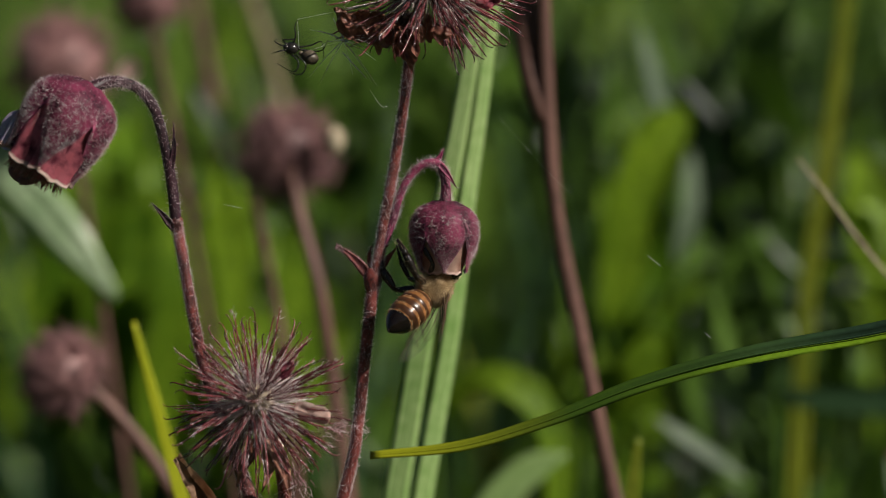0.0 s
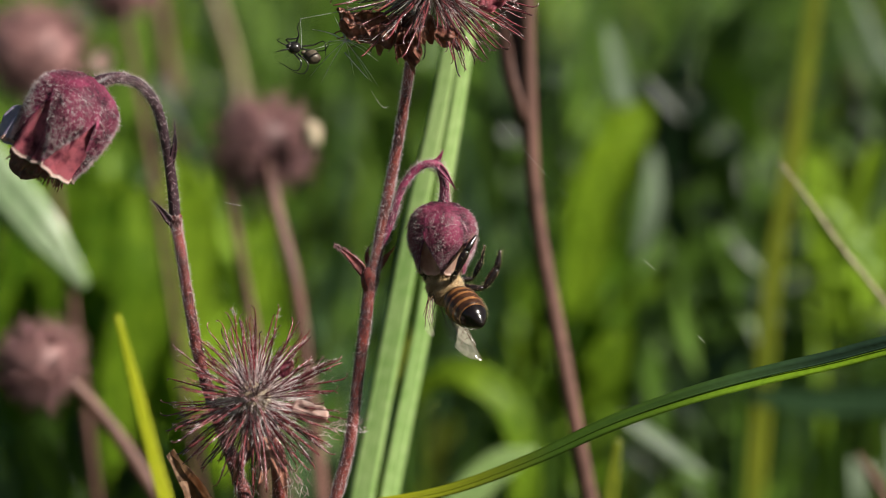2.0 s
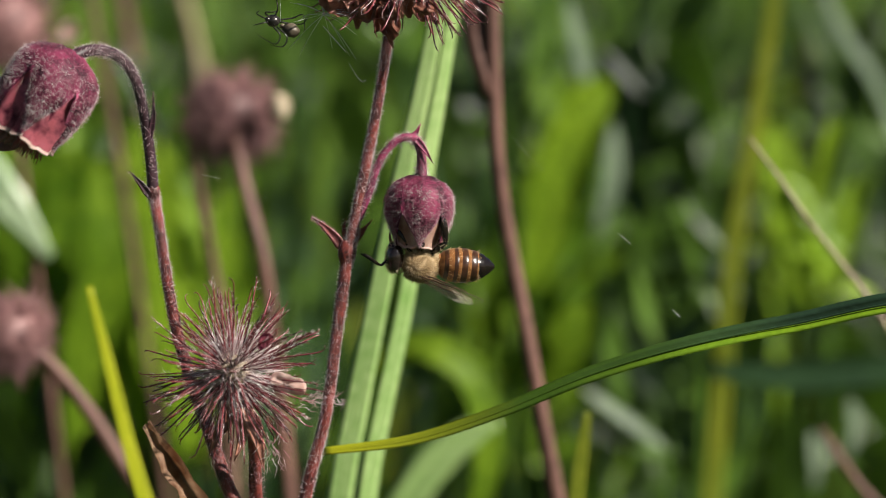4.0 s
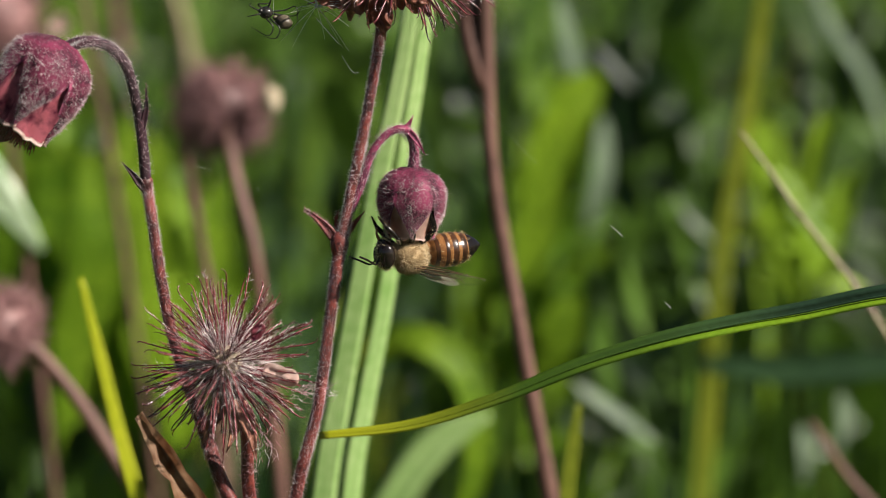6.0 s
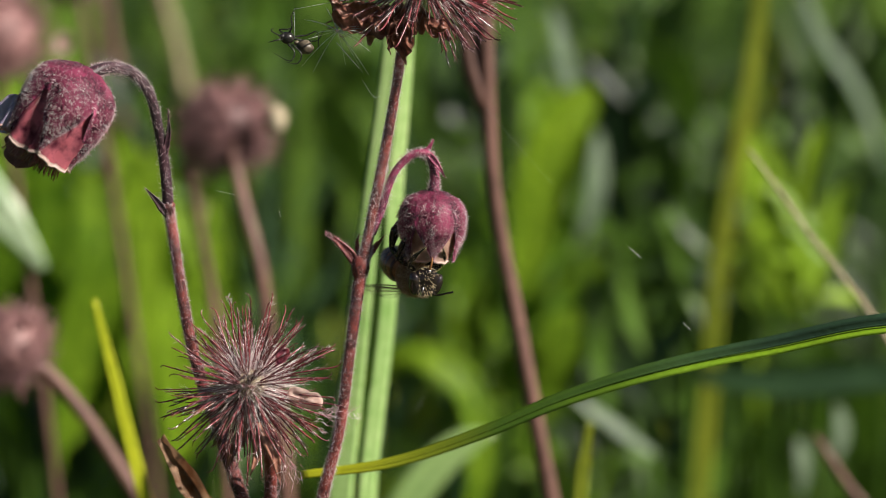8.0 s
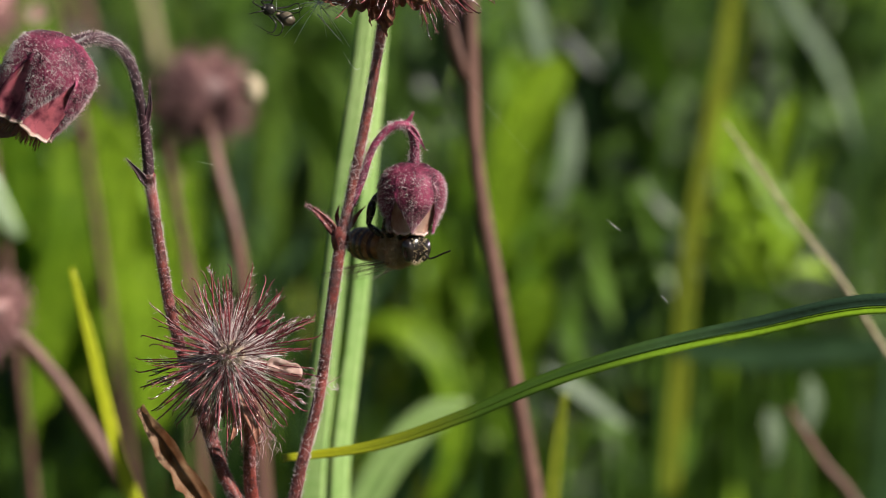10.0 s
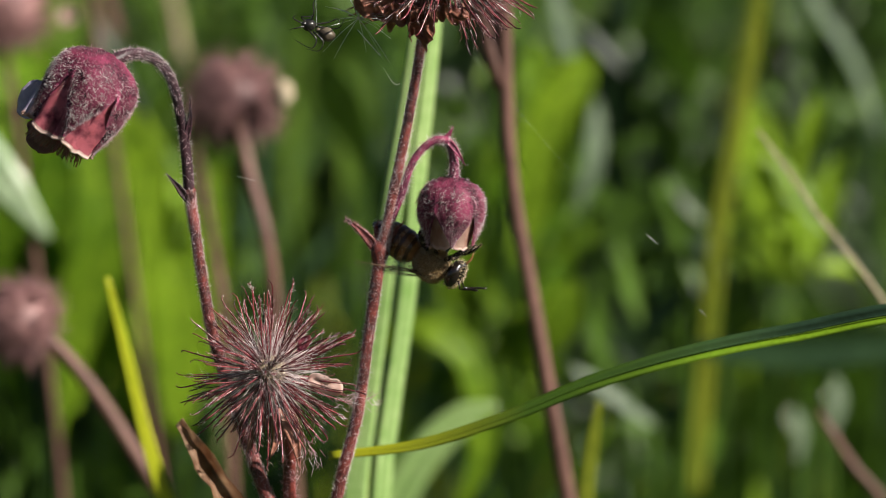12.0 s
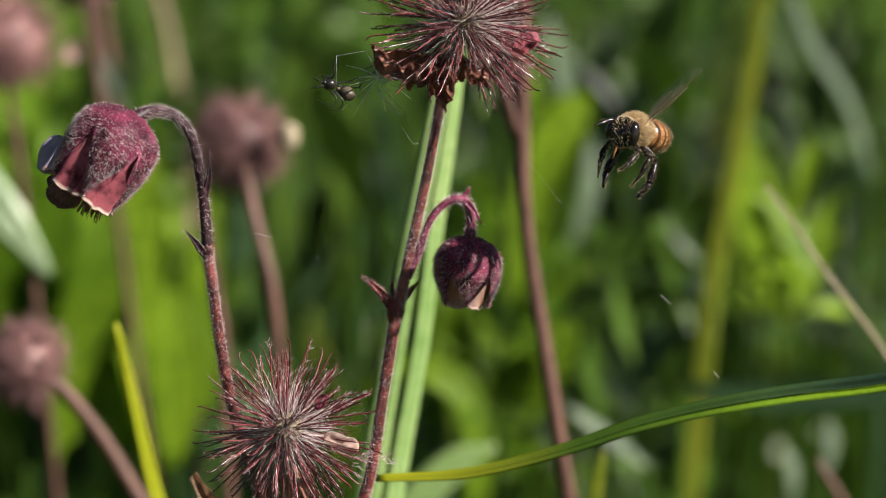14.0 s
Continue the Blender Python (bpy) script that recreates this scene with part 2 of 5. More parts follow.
class Shape:
    """Gathers verts and faces (millimetres), with a material slot for each face."""

    def __init__(self):
        self.verts, self.faces, self.slots = [], [], []

    def face(self, ids, slot=0):
        self.faces.append(ids)
        self.slots.append(slot)

    def tube(self, points, radii, seg=8, n=5, slot=0, ridge=0.0):
        line = spline(points, n)
        side = None
        for i, p in enumerate(line):
            d = (line[min(i + 1, len(line) - 1)] - line[max(i - 1, 0)]).normalized()
            if side is None:
                side, _ = across(d)
            side = (side - d * side.dot(d)).normalized()
            up = d.cross(side)
            r = ramp_at(radii, i / (len(line) - 1))
            start = len(self.verts)
            for k in range(seg):
                a = 2 * math.pi * k / seg
                rr = r * (1 + (ridge * math.cos(3 * a + i * 0.4) if ridge else 0))
                self.verts.append(p + (side * math.cos(a) + up * math.sin(a)) * rr)
            if i:
                for k in range(seg):
                    j = (k + 1) % seg
                    self.face((start - seg + k, start - seg + j, start + j, start + k), slot)
            else:
                self.face(tuple(range(start, start + seg))[::-1], slot)
        self.face(tuple(range(len(self.verts) - seg, len(self.verts))), slot)
        return line

    def hair(self, p, d, length, r, slot=0, bend=0.0):
        """A fine hair: a three-sided shaft with a kink half-way and a point; bend is its lean, as a share of the length."""
        d = d.normalized()
        a, b = across(d)
        start = len(self.verts)
        knee = p + d * length * 0.55
        end = p + d * length + (a * math.sin(length * 977) + b * math.cos(length * 977)) * bend * length
        for c, w in ((p, r), (knee, r * 0.85)):
            for k in range(3):
                t = 2.094 * k
                self.verts.append(c + (a * math.cos(t) + b * math.sin(t)) * w)
        self.verts.append(end)
        for k in range(3):
            j = (k + 1) % 3
            self.face((start + k, start + j, start + 3 + j, start + 3 + k), slot)
            self.face((start + 3 + k, start + 3 + j, start + 6), slot)

    def ball(self, c, radii, turn=None, seg=12, rings=8, slot=0, wobble=0.0):
        start = len(self.verts)
        turn = turn or Matrix.Identity(3)
        for i in range(rings + 1):
            t = math.pi * i / rings
            for k in range(seg):
                a = 2 * math.pi * k / seg
                u = Vector((math.sin(t) * math.cos(a), math.sin(t) * math.sin(a), math.cos(t)))
                w = 1 + (wobble * noise.noise(u * 2.3 + v3(c)) if wobble else 0)
                self.verts.append(v3(c) + turn @ Vector((u.x * radii[0], u.y * radii[1], u.z * radii[2])) * w)
        for i in range(rings):
            for k in range(seg):
                j = (k + 1) % seg
                a = start + i * seg
                self.face((a + k, a + seg + k, a + seg + j, a + j), slot)

    def blade(self, points, widths, facing=(0, -1, 0), fold=0.3, thick=0.08, n=6, twist=0.0, slot=0, tip_from=2.0, shade_slot=0):
        """A grass blade: a keeled strip with thickness, tapering along widths."""
        line = spline(points, n)
        count = len(line)
        start = len(self.verts)
        for i, p in enumerate(line):
            s = i / (count - 1)
            d = (line[min(i + 1, count - 1)] - line[max(i - 1, 0)]).normalized()
            out = v3(facing)
            out = (out - d * out.dot(d)).normalized()
            if twist:
                out.rotate(Matrix.Rotation(twist * s, 3, d))
            side = d.cross(out)
            w = ramp_at(widths, s) / 2
            keel = ramp_at(fold, s) if isinstance(fold, list) else fold
            th = min(thick, w * 0.4)
            for x, o in ((-1, 0), (-0.5, -0.55), (0, -1), (0.5, -0.55), (1, 0), (0.5, -0.55 - th / max(w * keel, 1e-4)), (0, -1 - th / max(w * keel, 1e-4)), (-0.5, -0.55 - th / max(w * keel, 1e-4))):
                self.verts.append(p + side * (x * w) + out * ((o + 0.5) * w * keel))
            if i:
                a, b = start + (i - 1) * 8, start + i * 8
                for k in range(8):
                    j = (k + 1) % 8
                    # One half of the fold can take the slot coloured as shaded.
                    self.face((a + k, a + j, b + j, b + k), 1 if s > tip_from else (shade_slot if shade_slot and k in (2, 3) else slot))
        self.face(tuple(range(start, start + 8))[::-1], slot)
        self.face(tuple(range(len(self.verts) - 8, len(self.verts))), slot)

    def sheet(self, grid, thick=0.1, slot=0):
        """A curved sheet with thickness from rows of points."""
        rows, cols = len(grid), len(grid[0])
        start = len(self.verts)
        for back in (2, 3):
            for i in range(rows):
                for k in range(cols):
                    p = v3(grid[i][k])
                    if back:
                        a = v3(grid[min(i + 1, rows - 1)][k]) - v3(grid[max(i - 1, 0)][k])
                        b = v3(grid[i][min(k + 1, cols - 1)]) - v3(grid[i][max(k - 1, 0)])
                        nrm = a.cross(b)
                        p = p + (nrm.normalized() * thick if nrm.length > 1e-9 else Vector())
                    self.verts.append(p)
        at = lambda b, i, k: start + b * rows * cols + i * cols + k
        for i in range(rows - 1):
            for k in range(cols - 1):
                self.face((at(0, i, k), at(0, i, k + 1), at(0, i + 1, k + 1), at(0, i + 1, k)), slot)
                self.face((at(1, i, k), at(1, i + 1, k), at(1, i + 1, k + 1), at(1, i, k + 1)), slot)
        rim = [(0, k) for k in range(cols)] + [(i, cols - 1) for i in range(1, rows)] + [(rows - 1, k) for k in range(cols - 2, -1, -1)] + [(i, 0) for i in range(rows - 2, 0, -1)]
        for (a, b), (c, d) in zip(rim, rim[1:] + rim[:1]):
            self.face((at(0, a, b), at(1, a, b), at(1, c, d), at(0, c, d)), slot)

    def mesh(self, name, mats, origin=Vector(), smooth=True):
        data = bpy.data.meshes.new(name)
        data.from_pydata([(p - origin) / 1000 for p in self.verts], [], self.faces)
        for m in mats if isinstance(mats, (list, tuple)) else (mats,):
            data.materials.append(m)
        data.polygons.foreach_set("material_index", self.slots)
        data.polygons.foreach_set("use_smooth", [smooth] * len(self.faces))
        data.update()
        return data


ORIGIN = {}


def thing(name, base, label, category, group="", kind=""):
    """An Empty at the base point of a thing."""
    ob = tagged(new(name), label, category, group, kind)
    ob.empty_display_size = 0.005
    ob.location = (v3(base) + BASE) / 1000
    ORIGIN[ob] = v3(base)
    return ob


def part(name, shape, material, parent, label="", kind="", smooth=True):
    """One mesh under a thing or a part; the shape lies in the scene's own millimetres."""
    ob = tagged(new(name, shape.mesh(name, material, ORIGIN[parent], smooth)), label, "", "", kind)
    ob.parent = parent
    ORIGIN[ob] = ORIGIN[parent]
    return ob


def single(name, shape, material, base, label, category, group="", kind="", smooth=True):
    """A thing of one mesh."""
    ob = tagged(new(name, shape.mesh(name, material, v3(base), smooth)), label, category, group, kind)
    ob.location = (v3(base) + BASE) / 1000
    ORIGIN[ob] = v3(base)
    return ob


def hairs_on(shape, line, radii, count, length, r=0.0145, droop=0.0):
    """Fine hairs that stand off a stem."""
    for _ in range(count):
        s = random.random() * (len(line) - 1.001)
        i = int(s)
        p, d = line[i].lerp(line[i + 1], s - i), (line[i + 1] - line[i]).normalized()
        a, b = across(d)
        t = random.random() * 6.283
        out = a * math.cos(t) + b * math.sin(t)
        rr = ramp_at(radii, s / (len(line) - 1))
        lean = d * random.gauss(droop, 0.75) + d.cross(out) * random.gauss(0, 0.6)
        shape.hair(p + out * rr * 0.97, out * random.uniform(0.25, 1) + lean * 0.6, length * random.uniform(0.35, 1.2), r, 0, 0.3)

# ---- ground, one sheet to the horizon ----
def ground():
    s = Shape()
    ring = [0, 300, 700, 1300, 2200, 4000, 8000, 20000, 80000, 400000, 1500000]
    seg = 48
    s.verts.append(Vector((0, 0, -300)))
    for r in ring[1:]:
        for k in range(seg):
            a = 2 * math.pi * k / seg
            p = Vector((r * math.cos(a), r * math.sin(a), 0))
            s.verts.append(p + Vector((0, 0, -300 + (14 * noise.noise(p / 260) if r < 9000 else 0))))
    for k in range(seg):
        s.face((0, 1 + k, 1 + (k + 1) % seg))
    for i in range(len(ring) - 2):
        for k in range(seg):
            a, j = 1 + i * seg, (k + 1) % seg
            s.face((a + k, a + seg + k, a + seg + j, a + j))
    single("ground", s, SOIL, (0, 0, -300), "meadow soil under the grass, coloured dark green for deep shade", "ground", kind="structure")


ground()

# ---- water avens: hairy stems, nodding flowers, bristly seed heads ----
def turned(axis, roll=0.0):
    """A turn that takes -z to axis."""
    q = Vector((0, 0, -1)).rotation_difference(v3(axis).normalized())
    return (q.to_matrix() @ Matrix.Rotation(radians(roll), 3, "Z"))


def flower(parent, top, axis, roll, R, length, profile, sepal_end, petal_end, petal_flare, petal_mats, label, hair_count, stamens=0, petal_fold=0.03, back_petal=False, taper=(0.5, 1.5), puff=0.012):
    def narrowing(f):
        return 1 if f < taper[0] else max(0.03, 1 - ((f - taper[0]) / (1 - taper[0])) ** taper[1])

    turn, top = turned(axis, roll), v3(top)

    def at(a, s, k=1.0):
        r = ramp_at(profile, min(s, 1.0)) * R * k
        return top + turn @ Vector((r * math.cos(a), r * math.sin(a), -s * length))

    cup = Shape()
    rows = [[at(2 * math.pi * k / 20, s, 0.93) for k in range(21)] for s in (0.0, 0.04, 0.1, 0.2, 0.35, 0.5)]
    cup.sheet(rows, -0.15)
    head = part("flower_head", cup, CALYX, parent, label)
    fuzz = Shape()
    for i in range(5):
        mid = 2 * math.pi * i / 5
        sep, grid = Shape(), []
        lift = random.uniform(1.0, 1.025)
        for u in range(12):
            s = 0.03 + (sepal_end - 0.03) * u / 11
            f = u / 11
            half = radians(39) * narrowing(f)
            row = []
            for k in range(9):
                w = (k - 4) / 4
                crease = puff * (1 - w * w) + 0.03 * noise.noise(Vector((i * 3.1, w * 2, f * 5)))
                row.append(at(mid + w * half, s, lift + crease + (0.10 * (f - 0.8) / 0.2 if f > 0.8 and i % 2 else 0)))
            grid.append(row)
        sep.sheet(grid, 0.09)
        part("sepal", sep, CALYX, head)
        for _ in range(hair_count // 5):
            f = random.random() ** 0.9
            half = radians(37) * narrowing(f)
            a, s = mid + random.uniform(-half, half), 0.03 + (sepal_end - 0.03) * f
            p = at(a, s, lift + puff * (1 - ((a - mid) / half) ** 2))
            d = (at(a, s, lift + 0.5) - p).normalized() * random.uniform(0.3, 1.2) + turn @ Vector((random.gauss(0, 0.55), random.gauss(0, 0.55), random.gauss(-0.35, 0.5)))
            fuzz.hair(p, d, random.uniform(0.22, 0.60) * (1.5 if random.random() < 0.15 else 1), random.choice((0.012, 0.013, 0.016, 0.026)), 0, random.uniform(0, 0.6))
    for i in range(5):
        mid = 2 * math.pi * (i + 0.5) / 5
        pet, grid = Shape(), []
        away = turn @ Vector((math.cos(mid), math.sin(mid), 0))
        wide = back_petal and away.x < -0.2 and away.y > -0.2
        end, flare = (petal_end - 0.02, petal_flare + 0.30) if wide else (petal_end, petal_flare)
        for u in range(9):
            f = (0, 0.15, 0.3, 0.45, 0.6, 0.75, 0.87, 0.97, 1)[u]
            s = 0.30 + (end - 0.30) * f
            row = []
            for k in range(11):
                w = (k - 5) / 5
                half = radians(36) * (0.7 + 0.4 * f)
                wave = petal_fold * (math.cos(w * 5 + i) + 0.45 * math.cos(w * 13 + 2 * i)) * f + 0.05 * noise.noise(Vector((i * 1.7, w * 2.2, f * 2)))
                drop = (0.10 * (1 - w * w) + 0.02 * math.sin(w * 9 + i)) * f ** 8
                row.append(at(mid + w * half, s + drop * 0.6, 0.90 + wave + flare * f ** 1.3))
            grid.append(row)
        pet.sheet(grid, 0.06)
        for k in range(7 * 10 * 2, 8 * 10 * 2):
            pet.slots[k] = 1
        pet.tube(grid[-1], [0.09, 0.16, 0.11, 0.17, 0.09], 5, 1, 1)
        for k in (2, 4, 5, 6, 8):
            pet.tube([grid[u][k] + (grid[u][k] - top) * 0.004 for u in range(2, 9, 2)], [0.05, 0.035, 0.025], 4, 2, 1)
        part("petal", pet, [PETAL_SKYLIT if wide else petal_mats[i % len(petal_mats)], PETAL_EDGE], head)
    for i in range(5):
        mid = 2 * math.pi * (i + 0.5) / 5
        tip = Shape()
        tip.blade([at(mid, 0.10, 1.0), at(mid, 0.22, 1.03), at(mid, 0.34, 1.05), at(mid + 0.06, 0.44, 1.16)], [0.9, 0.8, 0.5, 0.08], turn @ Vector((math.cos(mid), math.sin(mid), 0)), 0.3, 0.08, 3)
        part("bractlet", tip, CALYX, head)
    part("hairs", fuzz, HAIR, head, "fine pale hairs", kind="stuff")
    if stamens:
        st = Shape()
        for _ in range(stamens):
            a, r = random.random() * 6.283, R * random.uniform(0.3, 0.78)
            p = top + turn @ Vector((r * 0.5 * math.cos(a), r * 0.5 * math.sin(a), -length * 0.7))
            q = top + turn @ Vector((r * math.cos(a), r * math.sin(a), -length * random.uniform(0.98, 1.2) * petal_end))
            st.tube([p, (p + q) / 2 + Vector((0.1, 0, 0.1)), q], [0.035, 0.03, 0.045], 4, 2)
        part("stamen_fringe", st, STYLE, head, "dark fringe of stamens", kind="stuff")
    return head


STYLE_MESHES = []


def style_meshes():
    """Feathered styles along +z, 10 mm long: a thin wiry shaft, silky below, with a kinked hooked tip."""
    for v in range(24):
        s = Shape()
        bend = random.uniform(-1.5, 1.5)
        kink = random.uniform(-0.8, 0.8)
        hook = random.choice((-1, 1)) * random.uniform(0.15, 0.6)
        pts = [Vector((0, 0, 0)), Vector((bend * 0.15, 0.1, 3)), Vector((bend * 0.55, kink * 0.4, 6.2)), Vector((bend * 1.1, kink, 8.7)), Vector((bend * 1.25 + hook * 0.15, kink * 1.3, 9.7)), Vector((bend * 1.3 + hook * 0.7, kink * 1.3 + 0.2, 10.2)), Vector((bend * 1.3 + hook, kink * 1.3 + 0.3, 10.2))]
        line = s.tube(pts, [0.11, 0.105, 0.10, 0.09, 0.075, 0.06, 0.04], 4, 2)
        s.ball(line[-1], (0.06, 0.06, 0.06), seg=5, rings=4, slot=1)
        plume = 0.5 if v % 4 else 0.8
        for _ in range(44):
            t = random.random() ** 1.5 * plume
            i = int(t * (len(line) - 2))
            p = line[i].lerp(line[i + 1], random.random())
            a = random.random() * 6.283
            s.hair(p, Vector((math.cos(a), math.sin(a), random.uniform(0.7, 2.6))), random.uniform(0.4, 1.3) * (1 - 0.4 * t), 0.020, 1, 0.25)
        STYLE_MESHES.append(s.mesh("style", [STYLE, FLUFF]))


style_meshes()


def seed_head(parent, centre, R, count, label, stalk_dir, joined=False, gap=0.86):
    """A bristly ball of styles round a core; none grow where the stalk comes in."""
    c = v3(centre)
    core = Shape()
    core.ball(c, (R * (0.58 if joined else 0.24),) * 3, seg=14, rings=9, wobble=0.3)
    for _ in range(1000 if not joined else 500):
        d = Vector((random.gauss(0, 1), random.gauss(0, 1), random.gauss(0, 1))).normalized()
        core.hair(c + d * R * (0.38 if joined else 0.22), d + Vector((random.gauss(0, 0.3), random.gauss(0, 0.3), random.gauss(0, 0.3))), R * random.uniform(0.15, 0.58), 0.03, 1)
    head = part("seed_head", core, [SEED_BROWN, SEED_BROWN] if joined else [CORE, FLUFF], parent, label)
    far = v3(stalk_dir).normalized()
    many = Shape()
    for i in range(count):
        z = 1 - 2 * (i + 0.5) / count
        a = i * 2.39996 + random.gauss(0, 0.12)
        d = Vector((math.sqrt(1 - z * z) * math.cos(a), math.sqrt(1 - z * z) * math.sin(a), z))
        d = (d + Vector((random.gauss(0, 0.10), random.gauss(0, 0.10), random.gauss(0, 0.10)))).normalized()
        if d.dot(far) > gap:
            continue
        clump = Vector((noise.noise(d * 3.1), noise.noise(d * 3.1 + Vector((5, 0, 0))), noise.noise(d * 3.1 + Vector((0, 5, 0)))))
        d = (d + clump * 0.2 + Vector((0, 0, -0.10 if d.z < 0.1 else 0))).normalized()
        size = R * random.uniform(0.66, 1.08) / 10 * (1 + 0.10 * noise.noise(d * 2.2 + c))
        if joined:
            a1, b1 = across(d)
            many.tube([c + d * R * 0.1, c + d * R * 0.6 + a1 * random.gauss(0, 0.6), c + d * R * random.uniform(0.7, 1.0)], [0.10, 0.07, 0.05], 3, 1)
            for _ in range(6):
                many.hair(c + d * R * random.uniform(0.3, 0.7), d + Vector((random.gauss(0, 0.6), random.gauss(0, 0.6), random.gauss(0, 0.6))), R * 0.2, 0.05, 1)
            continue
        ob = new("style", STYLE_MESHES[i % len(STYLE_MESHES)])
        ob.parent = head
        q = Vector((0, 0, 1)).rotation_difference(d)
        ob.matrix_basis = Matrix.Translation((c + d * R * 0.12 - ORIGIN[head]) / 1000) @ q.to_matrix().to_4x4() @ pose(0, 0, 0, 0, 0, random.uniform(0, 360)) @ Matrix.Scale(size, 4)
    if joined:
        part("style_tuft", many, [SEED_BROWN, SEED_BROWN], head, kind="stuff")
    return head


def scrap(parent, centre, along, up, length, width, material, label=""):
    """A crumpled papery remnant of a petal."""
    s, grid = Shape(), []
    c, a, u = v3(centre), v3(along).normalized(), v3(up).normalized()
    out = a.cross(u)
    for i in range(25):
        f = 0.5 - 0.5 * math.cos(math.pi * i / 24)
        w = width / 2 * math.sqrt(max(0.004, 1 - (2 * f - 1) ** 2)) * (1 + 0.25 * noise.noise(Vector((f * 5, length, width))))
        grid.append([c + a * (f - 0.5) * length + u * w * k / 5 + out * (0.6 * noise.noise(Vector((f * 3.5, k * 0.4, length * 3))) + 0.10 * math.cos(k * 1.9) + 0.25 * math.cos(k * 0.6)) for k in range(-5, 6)])
    s.sheet(grid, 0.06)
    return part("petal_remnant", s, material, parent, label)


def bract(parent, points, width, name="bract", material=STEM, hairs=60):
    s = Shape()
    s.blade(points, [width * 0.7, width, width * 0.75, width * 0.35, 0.05], fold=0.5, thick=0.12, n=5)
    line = spline(points, 5)
    ob = part(name, s, material, parent)
    f = Shape()
    hairs_on(f, line, [width * 0.4, width * 0.4, width * 0.2, 0.05], hairs, 0.5)
    part("hairs", f, HAIR, ob, kind="stuff")
    return ob


def stem(parent, points, radii, hair_count, material=STEM, name="stem", length=0.75, label="", seg=10):
    s, f = Shape(), Shape()
    line = s.tube(points, radii, seg, 6, ridge=0.05)
    ob = part(name, s, material, parent, label)
    if hair_count:
        hairs_on(f, line, radii, hair_count, length)
        part("hairs", f, HAIR, ob, "fine pale hairs", kind="stuff")
    return ob


BELL = [0.20, 0.70, 0.90, 0.98, 1.0, 1.0, 0.95, 0.86, 0.75, 0.66]
CUP = [0.13, 0.66, 0.90, 0.98, 1.0, 0.99, 0.97, 0.93, 0.88, 0.80]


